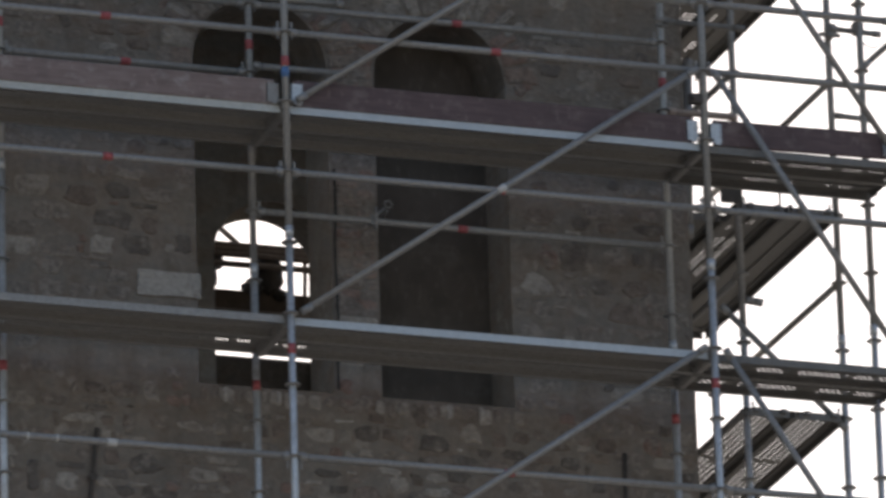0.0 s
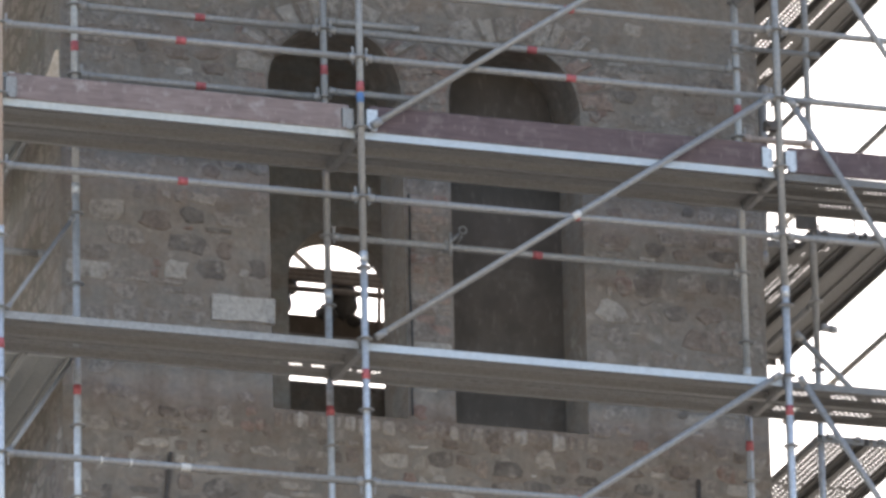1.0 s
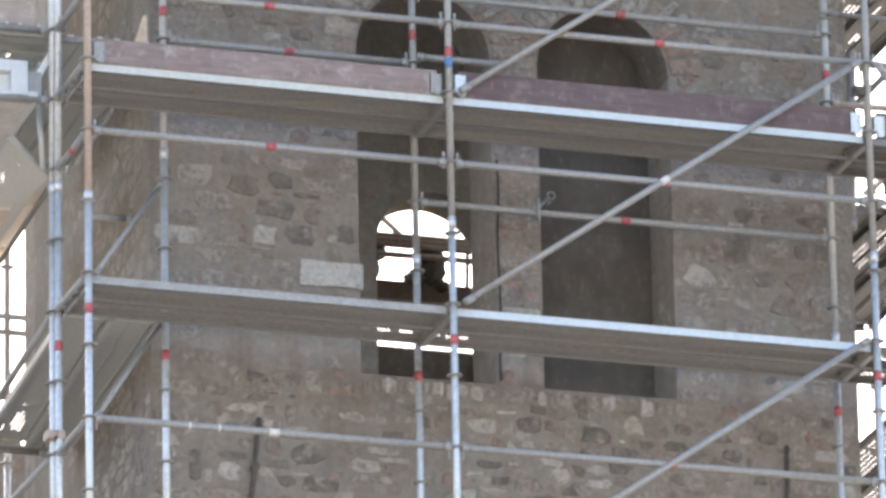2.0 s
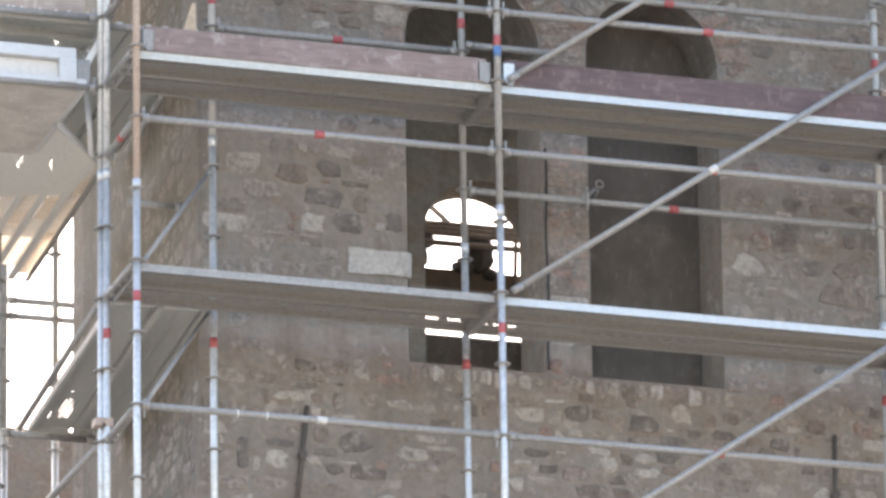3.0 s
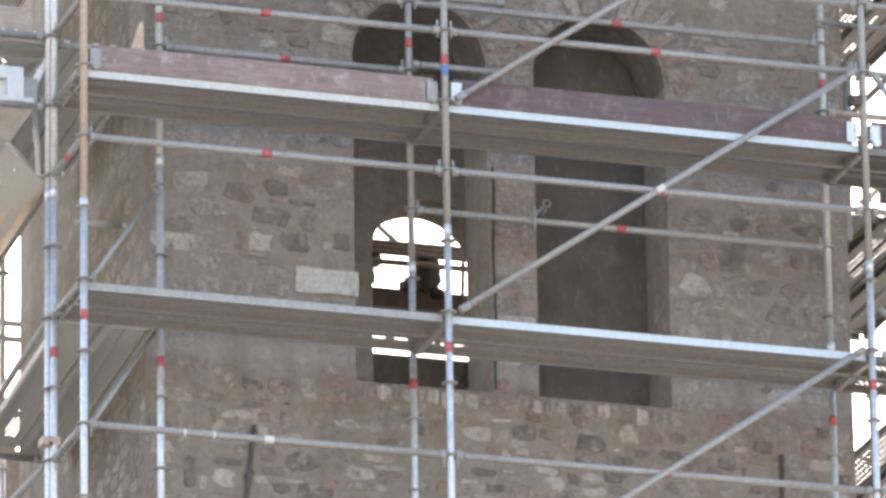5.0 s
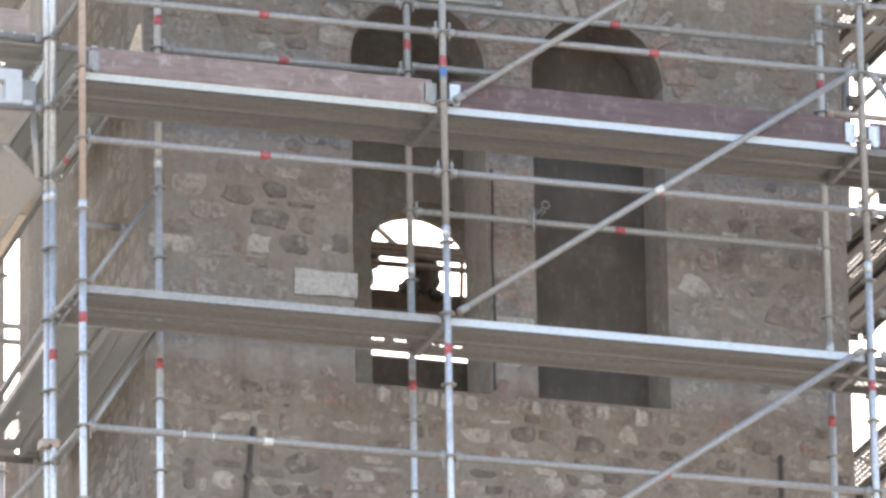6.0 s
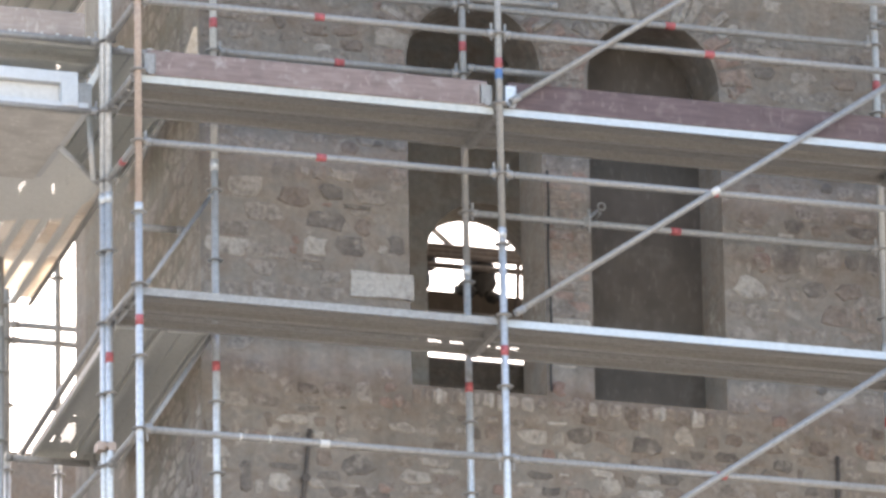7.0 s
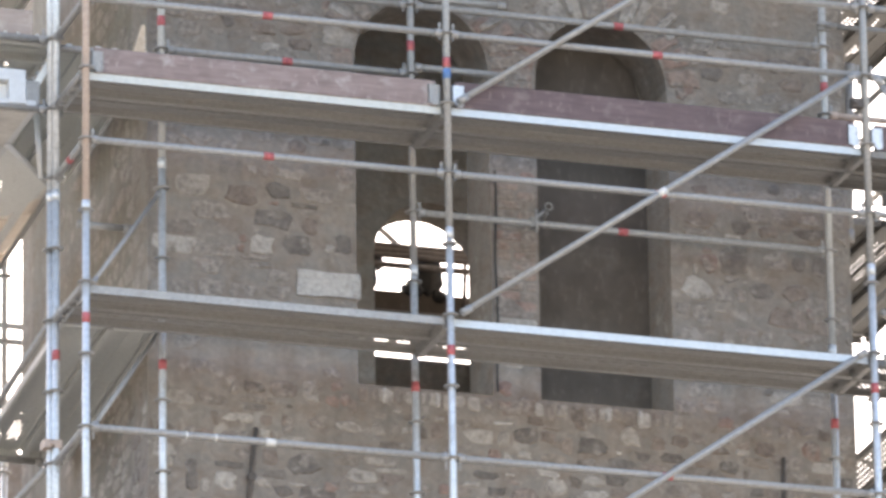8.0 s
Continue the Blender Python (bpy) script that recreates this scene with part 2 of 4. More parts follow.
# ------------------------------------------------------------------ tower
YF, YB = 1.05, 5.2  # outer faces of front and rear wall
XL, XR = -1.79, 3.25
XLB = -1.55  # the left wall leans inwards to the rear
TH = 0.5
TR = 0.42  # thickness of the rear wall
NAVE = 1.85  # height of the adjoining wall's top against the lower deck
Z_LOW, Z_TOP = H - 3.6, H + 4.2
WINDOWS = [(-0.32, 0.64), (0.98, 1.935)]
SILL, SPRING = H - 0.165, H + 2.17
REAR_WINDOWS = [(-0.31, 0.596), (0.98, 1.88)]


def pierced_wall(bm, x0, x1, y0, y1, WINDOWS=WINDOWS, SPRING=SPRING):
    """A wall along x with the two round-arched belfry openings through it."""
    box(bm, x0, x1, y0, y1, Z_LOW, SILL)
    xs = [x0] + [v for w in WINDOWS for v in w] + [x1]
    for a, b in zip(xs[::2], xs[1::2]):
        box(bm, a, b, y0, y1, SILL, SPRING)
    top = H + 3.0
    for a, b in zip(xs[::2], xs[1::2]):
        box(bm, a, b, y0, y1, SPRING, top)
    for a, b in WINDOWS:
        c, r, n = (a + b) / 2, (b - a) / 2, 20
        arc = [(c + r * math.cos(math.pi * i / n), SPRING + r * math.sin(math.pi * i / n)) for i in range(n + 1)]
        for p, q in zip(arc, arc[1:]):
            prism(bm, [p, (p[0], top), (q[0], top), q], y0, y1)
    box(bm, x0, x1, y0, y1, top, Z_TOP)


bm = bmesh.new()
pierced_wall(bm, XL, XR, YF, YF + TH)
wall_front = tagged(part("wall_front", bm, MORTAR), "rubble stone belfry wall with smeared grey lime mortar", "wall", kind="structure")
bm = bmesh.new()
pierced_wall(bm, XLB, XR, YB - TR, YB, REAR_WINDOWS, H + 2.155)
wall_rear = tagged(part("wall_rear", bm, MORTAR), "far belfry wall with two arched openings", "wall", kind="structure")
for ob, y, dx in ((wall_front, YF + TH, 0.032), (wall_rear, YB - TR, -0.032)):
    edge = XL if ob is wall_front else XLB
    for v in ob.data.vertices:
        if abs(v.co.y - y) < 0.001 and abs(v.co.x - edge) < 0.001:
            v.co.x += dx
# unseen right wall, given two arched openings to let light into the chamber
bm = bmesh.new()
pierced_wall(bm, YF + TH, YB - TR, XR - TH, XR, [(2.0, 2.95), (3.4, 4.35)])
for v in bm.verts:
    v.co.x, v.co.y = v.co.y, v.co.x
bmesh.ops.reverse_faces(bm, faces=bm.faces[:])
wall_right = tagged(part("wall_right", bm, MORTAR), "unseen side wall of the belfry with two openings added for light", "wall", kind="structure")
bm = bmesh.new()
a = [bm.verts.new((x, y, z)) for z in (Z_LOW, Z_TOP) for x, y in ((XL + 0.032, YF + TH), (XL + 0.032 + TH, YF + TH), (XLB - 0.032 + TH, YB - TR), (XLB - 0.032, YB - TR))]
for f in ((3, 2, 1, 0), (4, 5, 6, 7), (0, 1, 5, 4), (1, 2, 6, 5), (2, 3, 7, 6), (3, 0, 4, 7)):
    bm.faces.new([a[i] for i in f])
wall_left = tagged(part("wall_left", bm, MORTAR_SHADE), "shaded rubble side wall of the belfry behind scaffolding", "wall", kind="structure")
bm = bmesh.new()
box(bm, XL, XR, YF, YB, 0, Z_LOW)
tagged(part("wall_base", bm, MORTAR), "closed lower shaft of the stone tower", "wall", kind="structure")
bm = bmesh.new()
box(bm, XL + 0.6, XR - TH, YF + TH, YB - TR, H - 0.55, H - 0.4)
tagged(part("floor", bm, PLY), "dark timber floor inside the belfry", "floor", kind="structure")
bm = bmesh.new()
box(bm, XL - 0.05, XR + 0.05, YF - 0.05, YB + 0.05, Z_TOP, Z_TOP + 0.2)
tagged(part("ceiling", bm, PLY), "dark timber ceiling over the belfry chamber", "ceiling", kind="structure")
# inner faces take the lifted interior colour
for ob, axis, sign in ((wall_front, 1, 1), (wall_rear, 1, -1), (wall_right, 0, -1), (wall_left, 0, 1)):
    ob.data.materials.append(INTERIOR_LIFT)
    for p in ob.data.polygons:
        if p.normal[axis] * sign > 0.9:
            p.material_index = 1
# light on the right jambs of the openings, put in as paler plaster
wall_front.data.materials.append(JAMB_LIT)
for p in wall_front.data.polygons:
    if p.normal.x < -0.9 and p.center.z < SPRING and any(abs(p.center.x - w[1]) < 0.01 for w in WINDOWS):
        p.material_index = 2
# lower part of the far opening is walled up
bm = bmesh.new()
box(bm, REAR_WINDOWS[1][0], REAR_WINDOWS[1][1], YB - 0.28, YB - 0.06, SILL, H + 1.42)
box(bm, REAR_WINDOWS[0][0], REAR_WINDOWS[0][1], YB - 0.28, YB - 0.06, SILL, H + 1.42)
tagged(part("wall_infill", bm, MORTAR), "mortared infill in the lower part of the far openings", "wall", kind="structure")

bm = bmesh.new()
box(bm, -16, 0.5, 9.0, 9.6, 0, H + NAVE)
tagged(part("wall_nave", bm, MORTAR), "plain rendered wall of the adjoining building behind", "wall", kind="structure")

# an added, unseen wall behind the camera that bounces sunlight onto the tower
bm = bmesh.new()
box(bm, -60, 25, -72, -70, 0, 13)
tagged(part("wall_bounce", bm, BOUNCE_WALL), "pale added wall behind the camera that bounces sunlight", "wall", kind="structure")

# ------------------------------------------------------------------ scaffold parts


def rosette_mesh():
    bm = bmesh.new()
    n = 16
    rings = []
    for r, z in ((0.026, -0.005), (0.052, -0.005), (0.056, 0.0), (0.052, 0.005), (0.026, 0.005)):
        rings.append([bm.verts.new((r * math.cos(2 * math.pi * i / n), r * math.sin(2 * math.pi * i / n), z)) for i in range(n)])
    for p, q in zip(rings, rings[1:]):
        for i in range(n):
            bm.faces.new((p[i], p[(i + 1) % n], q[(i + 1) % n], q[i]))
    return mesh_of("rosette", bm, GALV_DULL)


def wedge_mesh():
    bm = bmesh.new()
    v = box(bm, -0.004, 0.004, -0.008, 0.008, -0.05, 0.075)
    for p in v:
        if p.co.z < 0:
            p.co.y *= 0.45
    return mesh_of("wedge", bm, GALV_DULL)


def band_mesh(mat, r=0.0262, h=0.07):
    bm = bmesh.new()
    tube(bm, (0, 0, -h / 2), (0, 0, h / 2), r)
    return mesh_of("tape_band", bm, mat)


ROSETTE, WEDGE = rosette_mesh(), wedge_mesh()
BANDS = {"red": band_mesh(RED), "blue": band_mesh(BLUE), "white": band_mesh(WHITE, h=0.065)}
Z_A, Z_B = -3.0, 4.0  # stretch of the standards with nodes of their own


def standard(parent, x, y, joint=0.55, foot=0.0, top=Z_B, mats=(None, None), bands=()):
    """An upright: a dull upper and a brighter lower length with a spigot joint, and node discs every half metre."""
    up, low = mats[0] or GALV_DULL, mats[1] or GALV_BRIGHT
    bm = bmesh.new()
    tube(bm, (x, y, H + joint), (x, y, H + top), 0.0242, 16)
    upper = part("standard", bm, up, parent)
    bm = bmesh.new()
    tube(bm, (x, y, H + Z_A), (x, y, H + joint), 0.0242, 16)
    tube(bm, (x, y, H + joint - 0.06), (x, y, H + joint + 0.015), 0.0285, 16)
    lower = part("standard", bm, low, parent)
    bm = bmesh.new()
    tube(bm, (x, y, 0.05), (x, y, H + Z_A), 0.0242)
    box(bm, x - 0.075, x + 0.075, y - 0.075, y + 0.075, 0.0, 0.012)
    tube(bm, (x, y, 0.012), (x, y, 0.3), 0.019)
    for k in range(1, int((H + Z_A) / 0.5)):
        tube(bm, (x, y, H + Z_A - 0.5 * k - 0.005), (x, y, H + Z_A - 0.5 * k + 0.005), 0.06)
    part("base_standard", bm, low, parent)
    z = -2.5
    while z <= top - 0.2:
        r = part("rosette", ROSETTE, None, upper if z > joint else lower)
        r.location = (x, y, H + z)
        z += 0.5
    for colour, z in bands:
        b = part("tape_band", BANDS[colour], None, upper if z > joint else lower, colour + " tape band")
        b.location = (x, y, H + z)


def ledger(parent, a, b, mat=None, mark=None, wedges=True, name="ledger", r=0.0242, gap=0.03):
    """A tube between two nodes, with cast heads, wedges and a coloured mark at mid-length. Heights count from the lower deck."""
    a, b = Vector((a[0], a[1], a[2] + H)), Vector((b[0], b[1], b[2] + H))
    d = (b - a).normalized()
    bm = bmesh.new()
    tube(bm, a + d * 0.07, b - d * 0.07, r, 14)
    for p, s in ((a, 1), (b, -1)):
        tube(bm, p + d * s * gap, p + d * s * 0.085, r * 1.18, 10)
    ob = part(name, bm, mat or GALV_DULL, parent)
    if wedges:
        turn = Vector((0, 1, 0)).rotation_difference(Vector((d.x, d.y, 0)).normalized())
        for p, s in ((a, 1), (b, -1)):
            w = part("wedge", WEDGE, None, ob)
            w.matrix_basis = Matrix.Translation(p + d * s * 0.048 - Vector((0, 0, 0.035 if a.z < H - 0.5 else 0))) @ turn.to_matrix().to_4x4()
    if mark:
        m = part("tape_band", BANDS[mark], None, ob, mark + " tape band")
        m.matrix_basis = Matrix.Translation((a + b) / 2) @ Vector((0, 0, 1)).rotation_difference(d).to_matrix().to_4x4()
    return ob


def brace(parent, a, b, mark=None, mat=None):
    """A diagonal tube with flattened, pinned ends, set just outside the uprights."""
    ob = ledger(parent, a, b, mat, mark, False, "brace", 0.0225, 0.01)
    return ob


PLANK_CACHE = {}


def spans(origin, *pairs):
    """Stretches of a plank that carry holes, from world places to lengths along the plank."""
    return tuple((a - origin, b - origin) for a, b in pairs)


def groups(origin, end, first, on=0.09, off=0.06):
    """Groups of holes at even steps from first to both ends."""
    x, out = first - (on + off) * int((first - origin) / (on + off)), []
    while x + on < end - 0.05:
        out.append((x - origin, x - origin + on))
        x += on + off
    return tuple(out)


def plank_mesh(length, width=0.32, rows=(), rim=None, body=None, slot=0.014, pitch=0.03, hole=0.012):
    """A steel deck plank along x from 0 to length, its top at z 0: sheet with rows of holes (offset and stretches),
    flanges with lips, ribs and end caps."""
    key = (round(length, 3), width, rows, rim, body, slot, pitch, hole)
    if key in PLANK_CACHE:
        return PLANK_CACHE[key]
    bm = bmesh.new()

    def quad(x0, x1, y0, y1):
        bm.faces.new([bm.verts.new((x, y, 0)) for x, y in ((x0, y0), (x1, y0), (x1, y1), (x0, y1))])

    edge = -width / 2
    for j, (off, parts) in enumerate(sorted(rows)):
        y0, y1 = off - hole / 2, off + hole / 2
        quad(0, length, edge, y0)
        edge, x = y1, 0.0
        for a, b in parts:
            hx = max(a, 0.05) + (0.5 * pitch if j % 2 else 0)
            while hx + slot < min(b, length - 0.04):
                quad(x, hx, y0, y1)
                x = hx + slot
                hx += pitch
        quad(x, length, y0, y1)
    quad(0, length, edge, width / 2)
    for s in (-1, 1):
        y = s * width / 2
        box(bm, 0, length, min(y, y - s * 0.004), max(y, y - s * 0.004), -0.053, 0.0)
        box(bm, 0, length, min(y - s * 0.004, y - s * 0.03), max(y - s * 0.004, y - s * 0.016), -0.053, -0.049)
    taken = [off for off, parts in rows]
    for y in (-0.127, 0.0, 0.127):
        if all(abs(y - off) > hole / 2 + 0.008 for off in taken):
            box(bm, 0, length, y - 0.006, y + 0.006, -0.014, -0.001)
    for x in (0.0, length - 0.004):
        box(bm, x, x + 0.004, -width / 2 + 0.03, width / 2 - 0.03, -0.053, -0.001)
    for x, s in ((0.0, -1), (length, 1)):
        for y in (-0.1, 0.1):
            box(bm, min(x, x + s * 0.035), max(x, x + s * 0.035), y - 0.02, y + 0.02, -0.03, -0.002)
    # only the outer flange faces take the edge colour
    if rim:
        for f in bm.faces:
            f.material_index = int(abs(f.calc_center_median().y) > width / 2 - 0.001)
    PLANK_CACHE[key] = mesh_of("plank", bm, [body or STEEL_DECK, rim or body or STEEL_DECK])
    return PLANK_CACHE[key]


def deck(a, b, side, z, label, rows=((), ()), inset=0.05, width=0.32, pitch=0.324, first=0.2, rim=None, body=None, slot=0.014, step=0.03, hole=0.012):
    """Planks from a to b (x, y of the outer line), laid side by side towards side; rows: the holes of each plank."""
    a, b, side = Vector((*a, 0)), Vector((*b, 0)), Vector((*side, 0)).normalized()
    d = (b - a).normalized()
    length = (b - a).length - 2 * inset
    ob = thing("scaffold_deck", label, "scaffold deck", group="scaffold decks")
    ang = math.atan2(d.y, d.x)
    for k, r in enumerate(rows):
        p = a + d * inset + side * (first + k * pitch)
        q = part("plank", plank_mesh(length, width, r, rim, body, slot, step, hole), None, ob)
        q.matrix_basis = pose(p.x, p.y, H + z, 0, 0, math.degrees(ang))
    return ob


def toe_board(a, b, z, mat, label, height=0.155, clips=(True, True), tilt=0.0):
    a, b = Vector((*a, 0)), Vector((*b, 0))
    d = (b - a).normalized()
    L = (b - a).length
    ob = thing("toe_board", label, "toe board", group="toe boards")
    bm = bmesh.new()
    box(bm, 0.07, L - 0.07, -0.015, 0.015, 0, height)
    bmesh.ops.bevel(bm, geom=bm.edges[:], offset=0.004, segments=1, affect="EDGES")
    m = pose(a.x, a.y, H + z, 0, -tilt, math.degrees(math.atan2(d.y, d.x)))
    q = part("board", bm, mat, ob)
    q.matrix_basis = m
    for x, on in ((0.045, clips[0]), (L - 0.125, clips[1])):
        if on:
            bm = bmesh.new()
            box(bm, x, x + 0.08, -0.022, -0.016, 0.015, height - 0.03)
            box(bm, x, x + 0.006, -0.022, 0.02, 0.015, height - 0.03)
            box(bm, x + 0.074, x + 0.08, -0.028, -0.016, 0.015, height - 0.03)
            box(bm, x + 0.03, x + 0.07, -0.03, -0.022, 0.0, 0.05)
            q = part("end_clip", bm, GALV_DULL if mat is TOE_GREY else GALV_BRIGHT, ob, "galvanised end clip")
            q.matrix_basis = m
    return ob


# ------------------------------------------------------------------ front scaffold
XA, XM, XC, XE = -2.509, 0.0, 2.997, 4.43  # uprights of the front row
D = 0.785
XI = -1.764
front = thing("scaffold", "galvanised modular scaffold frame with red tape marks before the tower", "scaffold", group="scaffold frames")
standard(front, XA, 0, 0.55, mats=(GALV_RUSTY, None), bands=[("red", -0.25)])
standard(front, XM, 0, 0.6, bands=[("red", -0.25), ("red", 1.79), ("blue", 1.71)])
standard(front, XC, 0, 0.62, bands=[("red", -0.25)])
standard(front, XE, 0, 0.6)
standard(front, XA + 0.01, D, 0.9, mats=(GALV_BRIGHT, None), bands=[("red", -0.25)])
standard(front, XI, D, 1.2, mats=(GALV_MID, GALV_BRIGHT), bands=[("red", -0.25), ("red", 2.2)])
standard(front, XM, D, 0.6, bands=[("red", -0.25), ("red", 2.2)])
standard(front, XC, D, 0.3, mats=(GALV_MID, None), bands=[("red", -0.25), ("red", 2.2)])
for z in (2.0, 1.0, -1.0, -2.0):
    ledger(front, (XA, 0, z), (XM, 0, z), mark="white" if z == -1 else "red")
    ledger(front, (XM, 0, z), (XC, 0, z), mark="red")
    ledger(front, (XC, 0, z), (XE, 0, z))
for z in (2.5, 3.5):
    ledger(front, (XA, 0, z), (XM, 0, z), mark="red")
    ledger(front, (XM, 0, z), (XC, 0, z), mark="red")
    ledger(front, (XC, 0, z), (XE, 0, z))
ledger(front, (XM, D, 1.0), (XC, D, 1.0), mark="red")
ledger(front, (XM, D, 2.5), (XC, D, 2.5), mark="red")
ledger(front, (XI, D, 2.0), (XM, D, 2.0), mark="red")
ledger(front, (XC, D, 2.0), (3.56, D, 2.0), mat=GALV_RUSTY)
ledger(front, (XI, D, 2.5), (XM, D, 2.5), mark="red")
for z in (2.06, 2.57):
    ledger(front, (XM, D + 0.02, z), (0.72, D + 0.02, z), wedges=False)
for z in (1.5, 0.0, 3.0):
    for x in (XA, XM, XC):
        ob = ledger(front, (x, 0, z), (x, D, z), name="transom")
        if x > XA:
            bm = bmesh.new()
            box(bm, x - 0.025, x + 0.025, 0.09, D - 0.09, H + z - 0.07, H + z - 0.012)
            part("hook_rail", bm, GALV_DULL, ob)
for z in (1.0, -1.0, 2.0):
    ledger(front, (XA, 0, z), (XA + 0.01, D, z), mark="red" if z == 1 else None)
for z0, z1 in ((0.0, 2.0), (-2.0, 0.0), (1.5, 3.5)):
    brace(front, (XM + 0.06, -0.035, z0), (XC - 0.06, -0.035, z1), mark="white" if z0 == 0 else None)
for z0, z1 in ((2.0, 0.0), (0.0, -2.0), (3.5, 1.5)):
    brace(front, (XC + 0.06, -0.035, z0), (XE - 0.06, -0.035, z1))
ledger(front, (XA + 0.05, 0.03, 0.0), (XI - 0.01, D, 0.98), wedges=False, name="brace", r=0.015, gap=0.01)
ledger(front, (XA + 0.05, 0.03, -1.0), (XI - 0.01, D, 0.0), wedges=False, name="brace", r=0.015, gap=0.01)

for x in (-1.63, -1.83):
    bm = bmesh.new()
    tube(bm, (x - 0.007, 0, H - 1), (x + 0.007, 0, H - 1), 0.0255)
    part("tape_band", bm, WHITE, front, "narrow white tape band")

STEEL_LABEL = "perforated galvanised steel planks laid on the scaffold"
SOLID_LABEL = "galvanised steel planks with a folded bright edge"
OA, OM, OC = XA + 0.03, XM + 0.03, XC - 0.02
low_left = tuple((y, groups(OA, XM, -0.345, 0.095, 0.06)) for y in (0.062, 0.084))
low_mid = tuple((y, groups(OM, XC, 0.136, 0.06, 0.04)) for y in (0.07, 0.09))
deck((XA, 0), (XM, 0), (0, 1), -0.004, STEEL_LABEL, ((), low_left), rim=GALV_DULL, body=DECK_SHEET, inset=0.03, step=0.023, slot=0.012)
deck((XM, 0), (XC, 0), (0, 1), -0.012, STEEL_LABEL, ((), low_mid), rim=RIM_SKY, body=DECK_SHEET, inset=0.03, step=0.023, slot=0.01)
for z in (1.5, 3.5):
    deck((XA, 0), (XM, 0), (0, 1), z - 0.012, SOLID_LABEL, rim=RIM_AND_HAZE, body=DECK_SHEET, inset=0.03)
    deck((XM, 0), (XC, 0), (0, 1), z - 0.012, SOLID_LABEL, rim=RIM_SKY, body=DECK_SHEET, inset=0.03)
near = spans(OC, (3.06, 3.25), (3.41, 3.66), (3.71, 4.08), (4.11, 4.4))
far = spans(OC, (3.12, 3.35), (3.4, 3.47), (3.54, 3.83), (3.98, 4.21), (4.25, 4.4))
BAND = (0.028, 0.055, 0.082, 0.109)
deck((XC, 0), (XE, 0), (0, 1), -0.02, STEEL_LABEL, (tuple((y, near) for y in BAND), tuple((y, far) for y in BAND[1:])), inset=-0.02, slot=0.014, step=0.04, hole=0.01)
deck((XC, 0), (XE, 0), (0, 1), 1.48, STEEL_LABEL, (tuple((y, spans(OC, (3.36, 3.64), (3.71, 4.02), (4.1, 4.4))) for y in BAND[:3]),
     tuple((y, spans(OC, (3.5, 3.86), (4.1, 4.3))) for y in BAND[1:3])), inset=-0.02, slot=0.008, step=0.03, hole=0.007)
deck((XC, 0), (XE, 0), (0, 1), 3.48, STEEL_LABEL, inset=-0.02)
toe_board((XA, 0.045), (XM, 0.045), 1.489, TOE_GREY, "worn greyish red wooden toe board on the deck", 0.178)
toe_board((XM, 0.045), (XC, 0.045), 1.489, TOE_RED, "dark red painted wooden toe board on the deck", 0.186)
toe_board((XC, 0.045), (XE, 0.045), 1.481, TOE_RED, "dark red painted wooden toe board tilted on the deck", 0.184, tilt=0.72)

# ------------------------------------------------------------------ right scaffold, along the side of the tower
right = thing("scaffold", "galvanised scaffold frame along the side of the tower", "scaffold", group="scaffold frames")
XS0, XS1, YS = 3.68, 4.41, 1.2
for x, y in ((XS0, YS), (XS1, YS), (4.55, 0.95), (XS0, YS + 2.5), (XS1, YS + 2.5)):
    standard(right, x, y, 0.6, top=5.0)
bm = bmesh.new()
for x in (XA + 0.01, XA - 0.04):
    box(bm, x - 0.036, x + 0.036, 0.76, 0.86, H - 0.9, H - 0.845)
tube(bm, (XA - 0.02, 0.735, H - 0.875), (XA - 0.02, 0.8, H - 0.875), 0.014, 8)
part("coupler", bm, GALV_RUSTY, front)
bm = bmesh.new()
box(bm, XC - 0.105, XC - 0.022, -0.03, 0.03, H + 1.76, H + 1.825)
tube(bm, (XC - 0.085, -0.06, H + 1.79), (XC - 0.085, 0.0, H + 1.79), 0.016, 8)
part("coupler", bm, IRON_AND_SHADE, front)
bm = bmesh.new()
box(bm, XC - 0.045, XC + 0.045, D - 0.05, D - 0.02, H + 2.615, H + 2.675)
tube(bm, (XC - 0.06, D - 0.06, H + 2.65), (XC + 0.02, D - 0.06, H + 2.65), 0.014, 8)
part("coupler", bm, GALV_DULL, front)
ledger(front, (XC, D - 0.05, 2.645), (3.6, D - 0.05, 2.645), STEEL_DECK, wedges=False, r=0.02, gap=0.0)
brace(right, (4.55, 0.95, 2.52), (5.5, 0.95, 3.4))
ledger(right, (4.41, 1.2, 2.25), (4.75, 1.2, 2.24), wedges=False, r=0.02)
ledger(right, (4.36, 1.1, 2.86), (4.8, 1.1, 2.85), wedges=False, r=0.02)
for x, y in ((4.41, 1.14), (4.57, 1.03)):
    bm = bmesh.new()
    box(bm, x - 0.036, x + 0.036, y - 0.04, y + 0.05, H + 2.81, H + 2.9)
    tube(bm, (x - 0.09, y - 0.02, H + 2.82), (x + 0.06, y - 0.02, H + 2.82), 0.016, 8)
    bmesh.ops.bevel(bm, geom=[e for e in bm.edges if e.calc_length() > 0.08], offset=0.012, segments=2, affect="EDGES")
    part("coupler", bm, GALV_DULL, right)
bm = bmesh.new()
loop = [(4.6 + 0.17 * k / 8, 1.05, H + 2.77 - 0.05 * math.sin(math.pi * k / 8) + 0.01 * k / 8) for k in range(9)]
for p, q in zip(loop, loop[1:]):
    tube(bm, p, q, 0.004, 6)
part("wire", bm, CABLE, right, "thin hanging wire")
